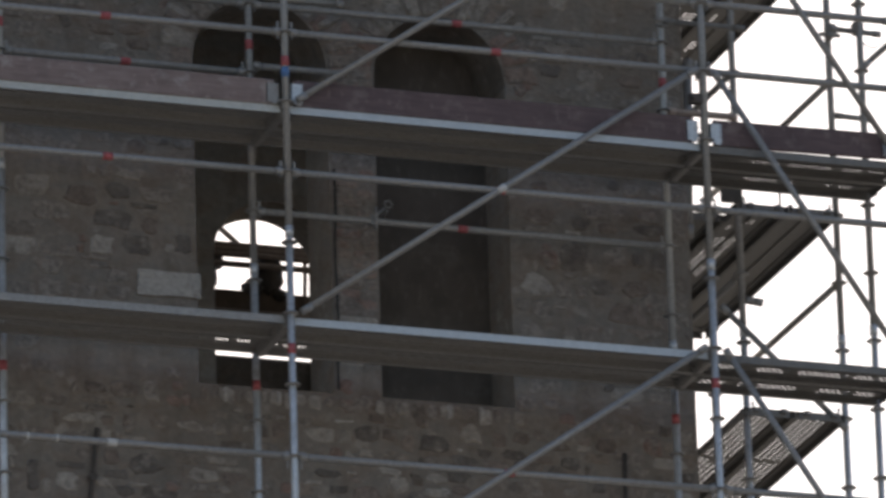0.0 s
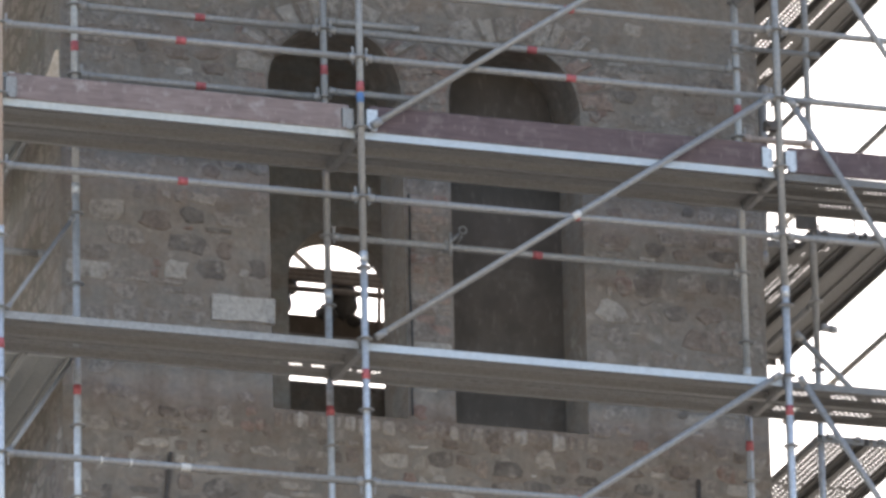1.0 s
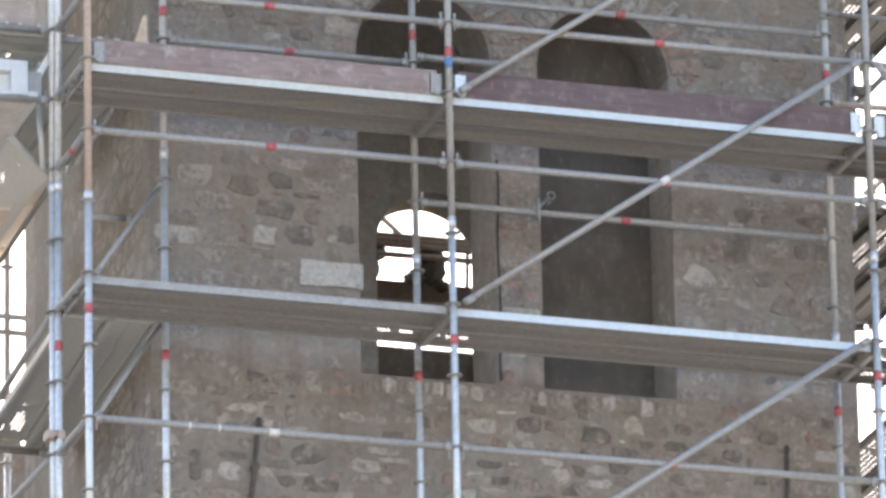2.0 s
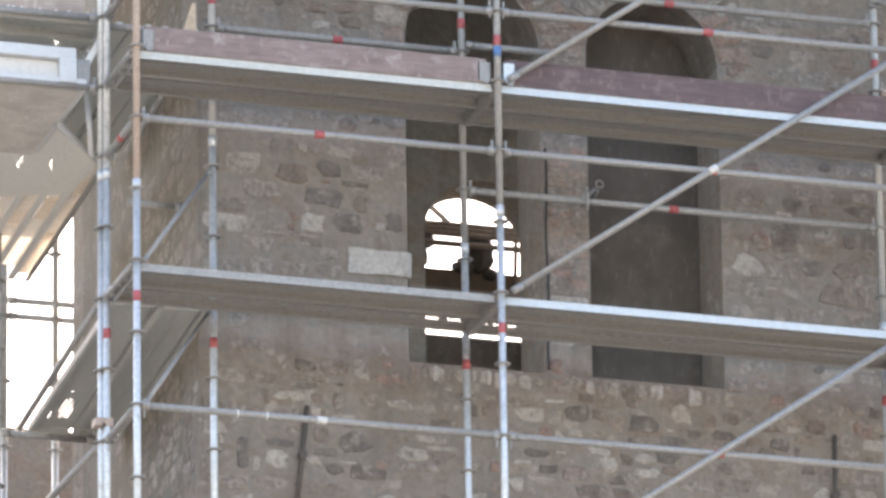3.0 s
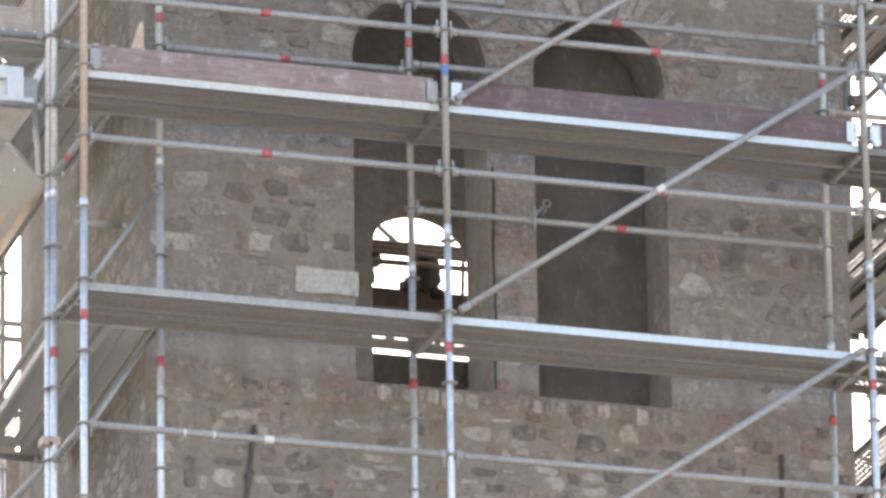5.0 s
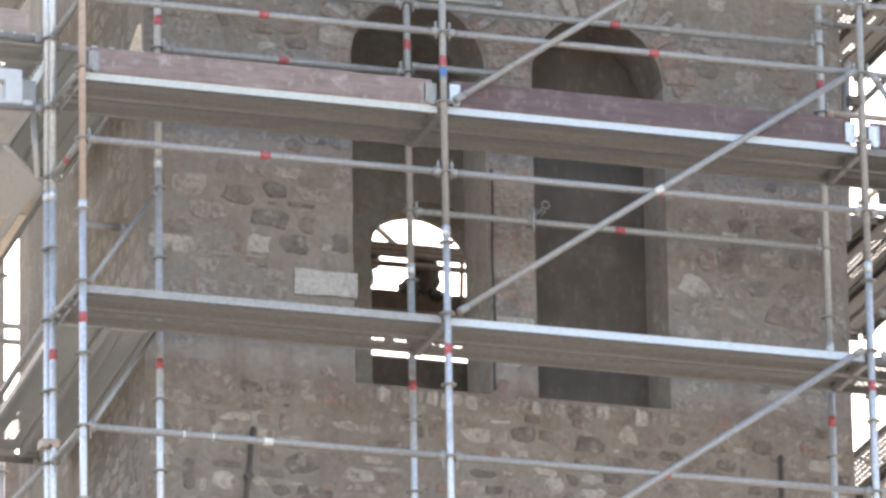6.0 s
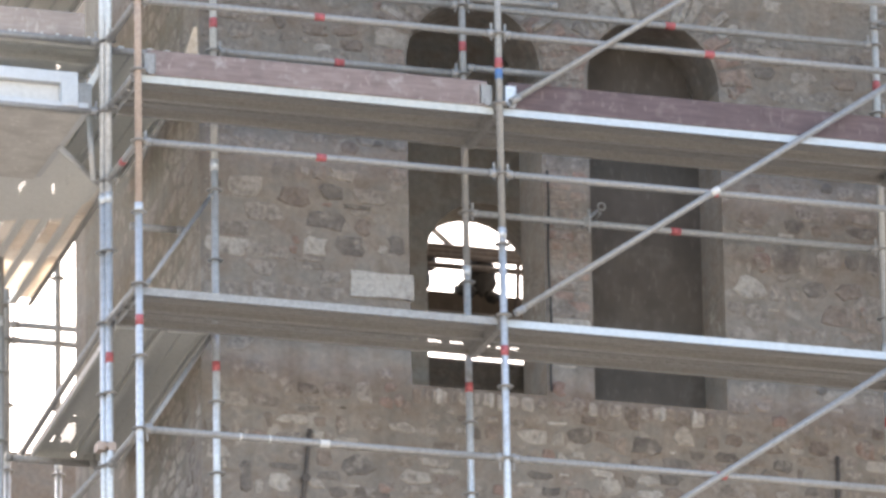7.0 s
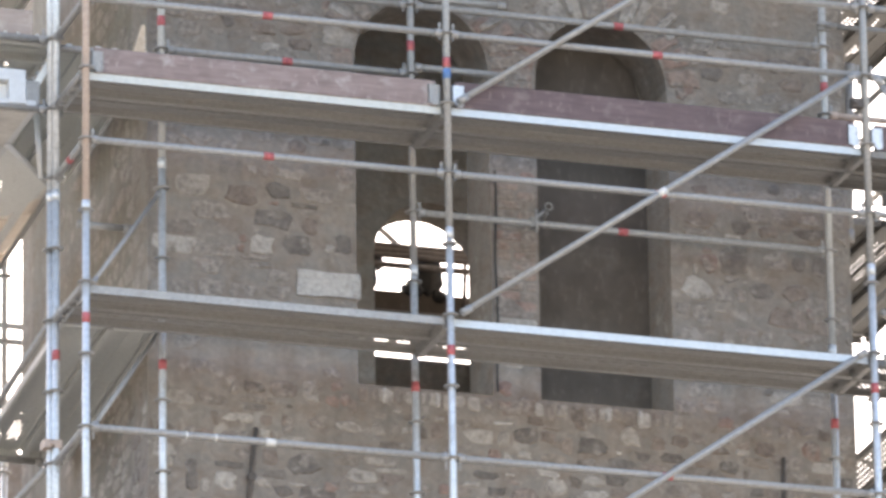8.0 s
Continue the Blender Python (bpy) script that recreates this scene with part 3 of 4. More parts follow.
for z in (0.0, 1.5, 3.5):
    for y in (YS, YS + 2.5):
        ledger(right, (XS0, y, z), (XS1, y, z))
SIDE_LABEL = "perforated galvanised steel planks along the tower's side"
OY = YS - 0.08
full = spans(OY, (1.2, 2.2), (2.24, 2.95), (3.0, 3.7))
five = tuple((y, full) for y in (-0.088, -0.044, 0.0, 0.044, 0.088))
deck((XS1 + 0.03, YS), (XS1 + 0.06, YS + 2.5), (-1, 0), 0.0, SIDE_LABEL, (five, five), inset=-0.08, width=0.37, pitch=0.376, first=0.25, slot=0.016, step=0.052, hole=0.011)
dotted = ((0.12, spans(OY, (1.46, 2.3))),)
four = tuple((y, spans(OY, (1.27, 1.3), short, (1.83, 2.06), (2.1, 2.62))) for y, short in ((-0.055, (1.44, 1.5)), (-0.02, (1.47, 1.54)), (0.03, (1.6, 1.61)), (0.07, (1.57, 1.66)), (0.105, (1.7, 1.71))))
deck((XS1, YS), (XS1, YS + 2.5), (-1, 0), 1.5, SIDE_LABEL, (dotted, four), inset=-0.08, width=0.37, pitch=0.376, first=0.2, slot=0.012, step=0.042, hole=0.008)
deck((3.65, YS + 0.2), (3.65, YS + 2.5), (-1, 0), 1.5, "plain galvanised steel plank along the tower's side", ((),), inset=-0.02, width=0.36, first=0.185)
right_rows = tuple((y, spans(OY, *p)) for y, p in (
    (0.03, ((3.09, 3.32), (3.48, 3.56))), (0.06, ((3.12, 3.36),)), (0.09, ((1.2, 2.26), (2.6, 2.78))), (0.112, ((1.2, 2.2), (2.56, 2.74)))))
left_rows = tuple((y, spans(OY, *p)) for y, p in (
    (-0.135, ((1.2, 2.36), (2.62, 2.82), (2.93, 3.0))), (-0.1, ((1.2, 2.35), (2.6, 2.8))), (-0.062, ((1.2, 2.33), (2.62, 2.78))),
    (-0.022, ((1.2, 2.3),)), (0.012, ((2.54, 2.68),)), (0.045, ((2.17, 2.36),))))
deck((XS1, YS), (XS1, YS + 2.5), (-1, 0), 3.5, SIDE_LABEL, (right_rows, left_rows, ()), inset=-0.08, width=0.37, pitch=0.376, first=0.2, slot=0.018, step=0.054, hole=0.012)
ledger(right, (3.34, 1.3, 1.28), (3.385, 1.3, 2.6), wedges=False, name="tie_tube", r=0.034, gap=0.0)
ledger(right, (XS0, YS, 0.82), (3.86, YS, 0.8), wedges=False)
bm = bmesh.new()
tube(bm, (3.976, 1.15, H + 1.5), (3.972, 1.15, H + 1.72), 0.009, 8)
tube(bm, (4.05, 1.15, H + 1.5), (4.05, 1.15, H + 1.525), 0.02, 8)
part("spigot", bm, GALV_DULL, right)
brace(right, (3.5, YS - 0.04, 0.75), (XS1, YS - 0.04, -0.1))
for z in (1.0, 2.5):
    ledger(right, (XS1, YS, z), (XS1, YS + 2.5, z))
    ledger(right, (XS0, YS, z), (XS0, YS + 2.5, z))

# ------------------------------------------------------------------ left scaffold
left = thing("scaffold", "galvanised scaffold frame round the corner of the tower", "scaffold", group="scaffold frames")
XO = -2.57
XU = -2.525  # the corner upright
for x, y, top in ((XU, 0.83, Z_B), (XO, 3.4, 1.35), (XO, 5.97, Z_B), (-4.1, 0.83, Z_B), (-4.1, 3.4, Z_B), (-4.1, 5.97, Z_B)):
    standard(left, x, y, 0.9, top=top, mats=(GALV_BRIGHT, None) if y < 1 else (None, None))
ledger(left, (XU, 0.83, 0.0), (XU + 0.17, 3.75, 0.0))
ledger(left, (XU, 0.83, -1.0), (XO, 3.4, -1.0))
for z in (0.0, -1.0):
    ledger(left, (XO, 3.4, z), (XO, 5.97, z))
for z in (1.5, 2.0):
    ledger(left, (-4.1, 0.83, z), (XU, 0.83, z), mark="red" if z > 1.9 else None)
ledger(left, (XO, 3.4, 1.0), (-4.1, 3.4, 1.0))
PLAIN = "plain galvanised steel planks along the tower's side"
thick = tuple((y, spans(0.722, (2.59, 2.74), (2.88, 3.3))) for y in (-0.012, 0.014, 0.04, 0.066))
thin = tuple((y, spans(0.722, (2.95, 3.28))) for y in (-0.105,)) + ((-0.06, spans(0.722, (3.18, 3.3))),)
# left decks: pale body takes in lens haze, bright rim a sky reflection
deck((-2.51, 0.722), (-2.365, 3.5), (1, 0), -0.004, "galvanised steel planks with a bright edge along the tower's side", (tuple((-y, p) for y, p in thick + thin), ()), rim=ALU, inset=0.0, body=RIM_AND_HAZE, slot=0.014, step=0.048, hole=0.01)
deck((-2.45, 0.83), (-2.38, 3.4), (1, 0), 2.0, PLAIN, first=0.16, pitch=0.322, rim=ALU, body=RIM_AND_HAZE)
deck((-1.88, 0.83), (-1.82, 6.1), (-1, 0), 3.5, "plain galvanised steel planks over the corner scaffold", ((),) * 7, body=RIM_AND_HAZE)
for y in (0.83, 5.97):
    ledger(left, (-4.1, y, 3.4), (XO, y, 3.4))
    ledger(left, (XO, y, 3.4), (-1.84, y, 3.4))
for y, z in ((0.85, 1.96), (3.4, 1.96), (3.4, -0.11)):
    ledger(left, (XO, y, z), (-1.85, y, z))
ledger(left, (-2.2, 1.45, 0.94), (-1.76, 1.45, 0.94), mat=GALV_DULL, wedges=False)
ledger(left, (-4.1, 3.4, 0.0), (XO, 3.4, 0.0), mark="red")
dots = spans(-4.05, (-3.12, -3.07), (-2.97, -2.88))
string = tuple((-0.14 + 0.025 * k, spans(-4.05, (-2.752 + 0.008 * k, -2.715 + 0.008 * k)) if k not in (5, 6, 7) else dots + spans(-4.05, (-2.752 + 0.008 * k, -2.715 + 0.008 * k))) for k in range(9))
deck((-4.1, 0.83), (-2.43, 0.83), (0, 1), 2.02, "perforated galvanised steel planks at the scaffold's corner", ((), string, (), ()), body=RIM_AND_HAZE, hole=0.009, slot=0.012)
corner_toe = toe_board((-4.1, 0.87), (XO, 0.87), 2.022, TOE_PALE, "pale worn wooden toe board on the corner deck", 0.19, clips=(False, False))

# thin translucent boards in place of sunlit patches under the side deck, with steel bars between
slats = thing("slat_deck", "warm thin boards in place of sunlit patches, between steel bars on the side scaffold", "scaffold deck", group="scaffold decks")
rngs = random.Random(4)
for k in range(9):
    off = 0.155 * k
    y, end = 2.28 if k == 0 else 2.6, 4.82 - min(1.6 * off, 0.5)
    bm = bmesh.new()
    box(bm, -off - 0.155, -off - 0.1, y - 2.28, end - 2.28, -0.03, 0.0)
    part("bar", bm, SHEET_HAZED, slats).matrix_basis = pose(-2.085, 2.28, H + 1.56, 0, 0, -2.2)
    while y < end - 0.1:
        step = min(rngs.uniform(0.32, 0.55), end - y)
        wide = rngs.uniform(0.082, 0.096)
        bm = bmesh.new()
        box(bm, -off - wide, -off, y - 2.28, y - 2.28 + step - rngs.uniform(0.004, 0.012), -0.012, 0.0)
        part("slat", bm, LIT_BOARD, slats).matrix_basis = pose(-2.085, 2.28, H + 1.56 + rngs.uniform(-0.006, 0.006), 0, 0, -2.2)
        y += step
bm = bmesh.new()
box(bm, -0.03, 0.004, 0.0, 2.5, -0.05, -0.031)
part("edge_bar", bm, GALV_DULL, slats).matrix_basis = pose(-2.085, 2.28, H + 1.56, 0, 0, -2.2)

# a pale perforated panel with a cut corner, lying over the boards
panel = thing("corner_panel", "pale grey perforated metal panel with a cut corner", "scaffold deck")
bm = bmesh.new()
outline = [(-3.7, 1.58), (-2.625, 1.58), (-2.15, 2.26), (-2.15, 2.62), (-2.24, 2.99), (-3.7, 3.55)]
slots = [(-2.48, 1.97), (-2.43, 2.12), (-2.5, 2.25), (-2.44, 2.45), (-2.71, 2.24), (-2.69, 2.42), (-2.39, 2.78), (-2.86, 2.8)]
zs = (H + 1.5285, H + 1.5297)
lower = [bm.verts.new((x, y, zs[0])) for x, y in outline]
upper = [bm.verts.new((x, y, zs[1])) for x, y in outline]
n = len(outline)
for i in range(n):
    j = (i + 1) % n
    bm.faces.new((lower[i], lower[j], upper[j], upper[i]))
holes = []
for sx, sy in slots:
    for k in range(7):
        cx, cy = sx + 0.008 * k + 0.012 * (k % 2), sy + 0.032 * k
        holes.append([(cx - 0.004, cy - 0.007), (cx + 0.004, cy - 0.007), (cx + 0.004, cy + 0.007), (cx - 0.004, cy + 0.007)])
for ring, z in ((lower, zs[0]), (upper, zs[1])):
    edges = [bm.edges.get((ring[i], ring[(i + 1) % n])) for i in range(n)]
    for h in holes:
        vs = [bm.verts.new((x, y, z)) for x, y in h]
        edges += [bm.edges.new((vs[i], vs[(i + 1) % 4])) for i in range(4)]
    bmesh.ops.triangle_fill(bm, use_beauty=True, use_dissolve=False, edges=edges)
part("sheet", bm, SHEET_HAZED, panel)
bm = bmesh.new()
tube(bm, (-2.64, 1.55, H + 1.505), (-2.13, 2.28, H + 1.505), 0.02, 10)
part("edge_tube", bm, ALU, panel)
bm = bmesh.new()
tube(bm, (-2.415, 1.6, H + 1.8), (-2.385, 1.6, H + 1.3), 0.02, 10)
part("post", bm, ALU, panel)

# aluminium landing with a deep edge beam
landing = thing("landing", "white aluminium landing platform with a recessed edge beam", "platform")
X0, X1, Y0 = -4.0, -2.6, 0.83


def landing_box(name, mat, *b, label=""):
    bm = bmesh.new()
    box(bm, *b)
    bmesh.ops.bevel(bm, geom=bm.edges[:], offset=0.004, segments=1, affect="EDGES")
    part(name, bm, mat, landing, label)


landing_box("top_rail", ALU, X0, X1 - 0.1, Y0 - 0.02, Y0 + 0.06, H + 1.68, H + 1.765)
landing_box("bottom_rail", ALU, X0, X1 - 0.03, Y0 - 0.02, Y0 + 0.06, H + 1.505, H + 1.55)
landing_box("web", WHITE, X0, X1 - 0.21, Y0 + 0.03, Y0 + 0.05, H + 1.552, H + 1.678)
landing_box("end_block", ALU, X1 - 0.22, X1 - 0.1, Y0 - 0.03, Y0 + 0.05, H + 1.515, H + 1.7)
landing_box("end_cap", GALV_DULL, X1 - 0.094, X1, Y0 + 0.0, Y0 + 0.06, H + 1.5, H + 1.7)
landing_box("side_rail", ALU, X1 - 0.05, X1 - 0.0, Y0 + 0.065, 2.18, H + 1.51, H + 1.6)
landing_box("panel", PLY_HAZED, X0, X1 - 0.055, Y0 + 0.065, 2.18, H + 1.49, H + 1.512, label="grey plywood panel paled by haze")

# a pale sloping strip in place of bright sky between landing and upright
bm = bmesh.new()
prism(bm, [(-2.632, H + 1.705), (-2.616, H + 1.633), (-2.51, H + 1.838), (-2.525, H + 1.895)], 0.858, 0.872)
part("sky_strip", bm, SHEET_HAZED, landing)
# small white pieces in place of glints along the corner toe board's foot
for x in (-3.163, -3.128, -3.069, -2.944, -2.834, -2.744, -2.614):
    bm = bmesh.new()
    box(bm, x - 0.009, x + 0.009, 0.845, 0.854, H + 2.015, H + 2.045)
    part("clip", bm, WHITE, corner_toe, "small white piece in place of a glint")

# ------------------------------------------------------------------ rear scaffold, seen through the belfry and past the corner
rear = thing("scaffold", "dark scaffold frame behind the tower against the sky", "scaffold", group="scaffold frames")
YR0 = 5.5
for x, y in ((-1.98, YR0), (-1.6, YR0), (-4.6, YR0), (2.25, YR0), (4.3, YR0)):
    standard(rear, x, y, 0.6, top=3.4)
# tubes behind the opening take the dark iron colour in place of shade
ledger(rear, (1.915, YR0, 2.52), (1.895, YR0, 1.9), IRON_AND_SHADE, wedges=False, r=0.017, gap=0.0)
for z in (2.36, 2.437, 2.475, 2.508, 1.62, 1.5):
    ledger(rear, (-1.98 if z < 2 else -1.3, YR0, z), (2.25, YR0, z), IRON_AND_SHADE if z > 2 else None)
    ledger(rear, (-4.6, YR0, z), (-1.98, YR0, z)) if z < 2 else None
    ledger(rear, (2.25, YR0, z), (4.3, YR0, z)) if z > 2 else None
brace(rear, (1.5, YR0 + 0.03, 2.45), (0.98, YR0 + 0.03, 2.89))
deck((-1.3, YR0), (2.25, YR0), (0, 1), 2.0, SOLID_LABEL, ((),), inset=0.0, first=0.12)
deck((2.25, YR0), (4.3, YR0), (0, 1), 2.0, SOLID_LABEL, ((),), inset=0.0, first=0.12)
toe_board((-1.3, YR0 + 0.05), (4.3, YR0 + 0.05), 2.003, BOARD, "dark weathered wooden toe board behind the tower", 0.17, (False, False))

# ------------------------------------------------------------------ things on the wall
for x0, x1, z0, z1 in ((-1.045, -1.12, -0.55, -1.25), (2.71, 2.69, -0.44, -1.3)):
    ob = thing("wall_anchor", "dark wrought-iron anchor bar flat against the stone wall", "wall anchor", group="wall anchors")
    bm = bmesh.new()
    tube(bm, (x0, YF - 0.02, H + z0), (x1, YF - 0.02, H + z1), 0.016, 8)
    part("bar", bm, IRON_AND_SHADE, ob)
    bm = bmesh.new()
    xm, zm = (x0 + x1) / 2, (z0 + z1) / 2
    tube(bm, (xm, YF - 0.05, H + zm), (xm, YF + 0.03, H + zm), 0.03, 8)
    part("pin", bm, IRON_AND_SHADE, ob)

cable = thing("cable", "thin black cable hanging down the window jamb", "cable")
bm = bmesh.new()
rings = []
for k in range(13):
    x, z = 0.665 + 0.006 * math.sin(k), H + 1.45 - 0.133 * k
    rings.append([bm.verts.new((x + 0.008 * math.cos(math.pi * i / 3), YF - 0.03 + 0.008 * math.sin(math.pi * i / 3), z)) for i in range(6)])
for p, q in zip(rings, rings[1:]):
    for i in range(6):
        bm.faces.new((p[i], p[(i + 1) % 6], q[(i + 1) % 6], q[i]))
part("strand", bm, CABLE, cable)

tie = thing("wall_tie", "galvanised eye bolt and coupler tying scaffold to wall", "wall tie")
bm = bmesh.new()
n, m = 14, 6
ring = [[bm.verts.new((1.03 + (0.026 + 0.006 * math.cos(2 * math.pi * j / m)) * math.cos(2 * math.pi * i / n), YF - 0.09 + 0.008 * math.sin(2 * math.pi * j / m),
         H + 1.2 + (0.026 + 0.006 * math.cos(2 * math.pi * j / m)) * math.sin(2 * math.pi * i / n))) for j in range(m)] for i in range(n)]
for i in range(n):
    for j in range(m):
        bm.faces.new((ring[i][j], ring[(i + 1) % n][j], ring[(i + 1) % n][(j + 1) % m], ring[i][(j + 1) % m]))
part("eye", bm, GALV_DULL, tie)
bm = bmesh.new()
tube(bm, (1.03, YF - 0.06, H + 1.165), (1.03, YF + 0.05, H + 1.15), 0.009, 8)
part("bolt", bm, GALV_DULL, tie)
bm = bmesh.new()
box(bm, 0.83, 0.88, D - 0.035, D + 0.035, H + 0.965, H + 1.035)
tube(bm, (0.86, D - 0.06, H + 0.92), (0.86, D - 0.06, H + 1.08), 0.012, 8)
tube(bm, (0.86, D + 0.03, H + 1.02), (1.0, YF - 0.08, H + 1.17), 0.012, 8)
part("coupler", bm, GALV_DULL, tie)

shutter = thing("shutter", "dark grey weathered boards closing the arched opening", "shutter")
a, b = WINDOWS[1]
for k in range(5):
    x0, x1 = a + (b - a) * k / 5 + 0.0003, a + (b - a) * (k + 1) / 5 - 0.0003
    c, r = (a + b) / 2, (b - a) / 2 - 0.004
    tops = [(x, SPRING + math.sqrt(max(0.0, r * r - (x - c) ** 2))) for x in (x1, (x0 + x1) / 2, x0)]
    bm = bmesh.new()
    y = YF + TH - 0.04
    prism(bm, [(x0, SILL), (x1, SILL)] + tops, y, y + 0.028)
    part("board", bm, BOARD, shutter)
# ------------------------------------------------------------------ a dark sack on the far deck and a board by the corner


def hung_sack(label, lumps, neck):
    """A sack of overlapping uneven lumps on the far rail."""
    ob = thing("sack", label, "sack", group="sacks on the far rail")
    bm = bmesh.new()
    for cx, cy, cz, rx, rz in lumps:
        made = bmesh.ops.create_uvsphere(bm, u_segments=20, v_segments=12, radius=1)
        for v in made["verts"]:
            k = 1 + 0.3 * noise.noise(v.co * 2.3 + Vector((cx * 9, 0, 0)))
            v.co = Vector((cx + rx * v.co.x * k, YR0 + cy + 0.06 * v.co.y * k, H + cz + rz * v.co.z * k))
    part("bag", bm, CABLE, ob, smooth=True)
    bm = bmesh.new()
    tube(bm, (neck, YR0 + 0.05, H + 2.4), (neck, YR0, H + 2.5), 0.02, 8)
    part("neck", bm, CABLE, ob)


hung_sack("dark bulging sack hung on the far scaffold rail", ((1.645, 0.06, 2.32, 0.115, 0.17), (1.52, 0.05, 2.2, 0.085, 0.065), (1.72, 0.05, 2.16, 0.06, 0.05)), 1.62)
hung_sack("small dark slack sack hung beside the far opening", ((1.215, 0.06, 2.395, 0.088, 0.065), (1.165, 0.06, 2.27, 0.08, 0.11)), 1.2)

stop = thing("board", "short dark board standing at the head of the side deck", "board")
bm = bmesh.new()
box(bm, 3.53, 3.69, 1.125, 1.15, H + 1.501, H + 1.74)
bmesh.ops.bevel(bm, geom=bm.edges[:], offset=0.004, segments=1, affect="EDGES")
part("plank", bm, BOARD, stop)

board = thing("board", "short pale timber board leaning by the corner upright", "board")
bm = bmesh.new()
v = [bm.verts.new(p) for y in (0.58, 0.61) for p in ((-2.15, y, H + 1.49), (-1.92, y, H + 1.49), (-1.935, y, H + 2.08), (-1.955, y, H + 2.08))]
for f in ((3, 2, 1, 0), (4, 5, 6, 7), (0, 1, 5, 4), (1, 2, 6, 5), (2, 3, 7, 6), (3, 0, 4, 7)):
    bm.faces.new([v[k] for k in f])
part("plank", bm, PLANK, board)

# ------------------------------------------------------------------ stones
rng = random.Random(11)
single, joined, side = [], [], []  # (outline in x and z, how proud, material)


STRETCH = 1.9  # stones lie flat: heights count this much more than widths


def clip(poly, px, pz, nx, nz):
    """Keeps the part of a polygon on the side of a line through p from which n points away."""
    out = []
    for (ax, az), (bx, bz) in zip(poly, poly[1:] + poly[:1]):
        da, db = (ax - px) * nx + (az - pz) * nz, (bx - px) * nx + (bz - pz) * nz
        if da <= 0:
            out.append((ax, az))
        if (da < 0 < db) or (db < 0 < da):
            t = da / (da - db)
            out.append((ax + (bx - ax) * t, az + (bz - az) * t))
    return out


def cells(seeds, reach=0.75):
    """The region nearest to each seed, in the stretched measure."""
    grid = {}
    for s_ in seeds:
        grid.setdefault((int(s_[0] // reach), int(s_[1] * STRETCH // reach)), []).append(s_)
    for x, z in seeds:
        gx, gz = int(x // reach), int(z * STRETCH // reach)
        near = sorted((q for i in (-1, 0, 1) for k in (-1, 0, 1) for q in grid.get((gx + i, gz + k), ()) if q != (x, z)),
                      key=lambda q: (q[0] - x) ** 2 + ((q[1] - z) * STRETCH) ** 2)[:16]
        poly = [(x - 0.25, z - 0.16), (x + 0.25, z - 0.16), (x + 0.25, z + 0.16), (x - 0.25, z + 0.16)]
        for qx, qz in near:
            poly = clip(poly, (x + qx) / 2, (z + qz) / 2, qx - x, (qz - z) * STRETCH ** 2)
            if len(poly) < 3:
                break
        if len(poly) >= 3:
            yield (x, z), poly


def worn(poly, joint, rough=0.012):
    """An outline drawn in by the joint, with its corners knocked off and its edges uneven."""
    n = len(poly)
    cx, cz = sum(p[0] for p in poly) / n, sum(p[1] for p in poly) / n
    pts = []
    for i in range(n):
        (ax, az), (bx, bz), (px, pz) = poly[i], poly[(i + 1) % n], poly[i - 1]
        la, lb = math.hypot(px - ax, pz - az), math.hypot(bx - ax, bz - az)
        if lb < 0.02 and n > 3:
            continue
        u, v = min(0.36, 0.03 / max(la, 0.01)) * rng.uniform(0.3, 1), min(0.36, 0.03 / max(lb, 0.01)) * rng.uniform(0.3, 1)
        pts += [(ax + (px - ax) * u, az + (pz - az) * u), (ax + (bx - ax) * v, az + (bz - az) * v)]
    out = []
    for x, z in pts:
        r = math.hypot(x - cx, z - cz) or 1
        f = max(0.4, 1 - (joint + rng.uniform(0, rough)) / r)
        out.append((cx + (x - cx) * f, cz + (z - cz) * f))
    return out


def block_mesh(pts, proud):
    """Vertices and faces of one stone: its outline, a worn edge and a slightly tilted face, towards -y."""
    n = len(pts)
    cx, cz = sum(p[0] for p in pts) / n, sum(p[1] for p in pts) / n
    tx, tz = rng.uniform(-0.05, 0.05), rng.uniform(-0.05, 0.05)
    verts = []
    for inset, y in ((0.0, 0.006), (0.008, -proud * 0.6), (0.022, -proud)):
        for x, z in pts:
            r = math.hypot(x - cx, z - cz) or 1
            f = max(0.3, 1 - inset / r)
            X, Z = cx + (x - cx) * f, cz + (z - cz) * f
            verts.append((X, y + (tx * (X - cx) + tz * (Z - cz) if inset else 0), Z))
    faces = []
    for r in range(2):
        for i in range(n):
            j = (i + 1) % n
            faces.append((r * n + i, r * n + j, (r + 1) * n + j, (r + 1) * n + i))
    faces.append(tuple(2 * n + i for i in range(n)))
    return verts, faces


PLASTER = [(-1.35, -0.32, -0.25, 0.06, 0.75), (1.95, 2.45, 0.05, 0.5, 0.75), (2.0, 3.25, 2.6, 3.4, 0.95), (1.95, 3.2, -0.22, 0.02, 0.7), (-1.6, -0.4, 1.3, 1.6, 0.5), (-1.5, -1.0, 0.2, 0.6, 0.5)]


def pick(pale, high=False):
    """Stones of the upper wall are mostly buried under mortar."""
    r = rng.random()
    return DRESSED if r < pale * (0.3 if high else 1) else BURIED if high else RUBBLE


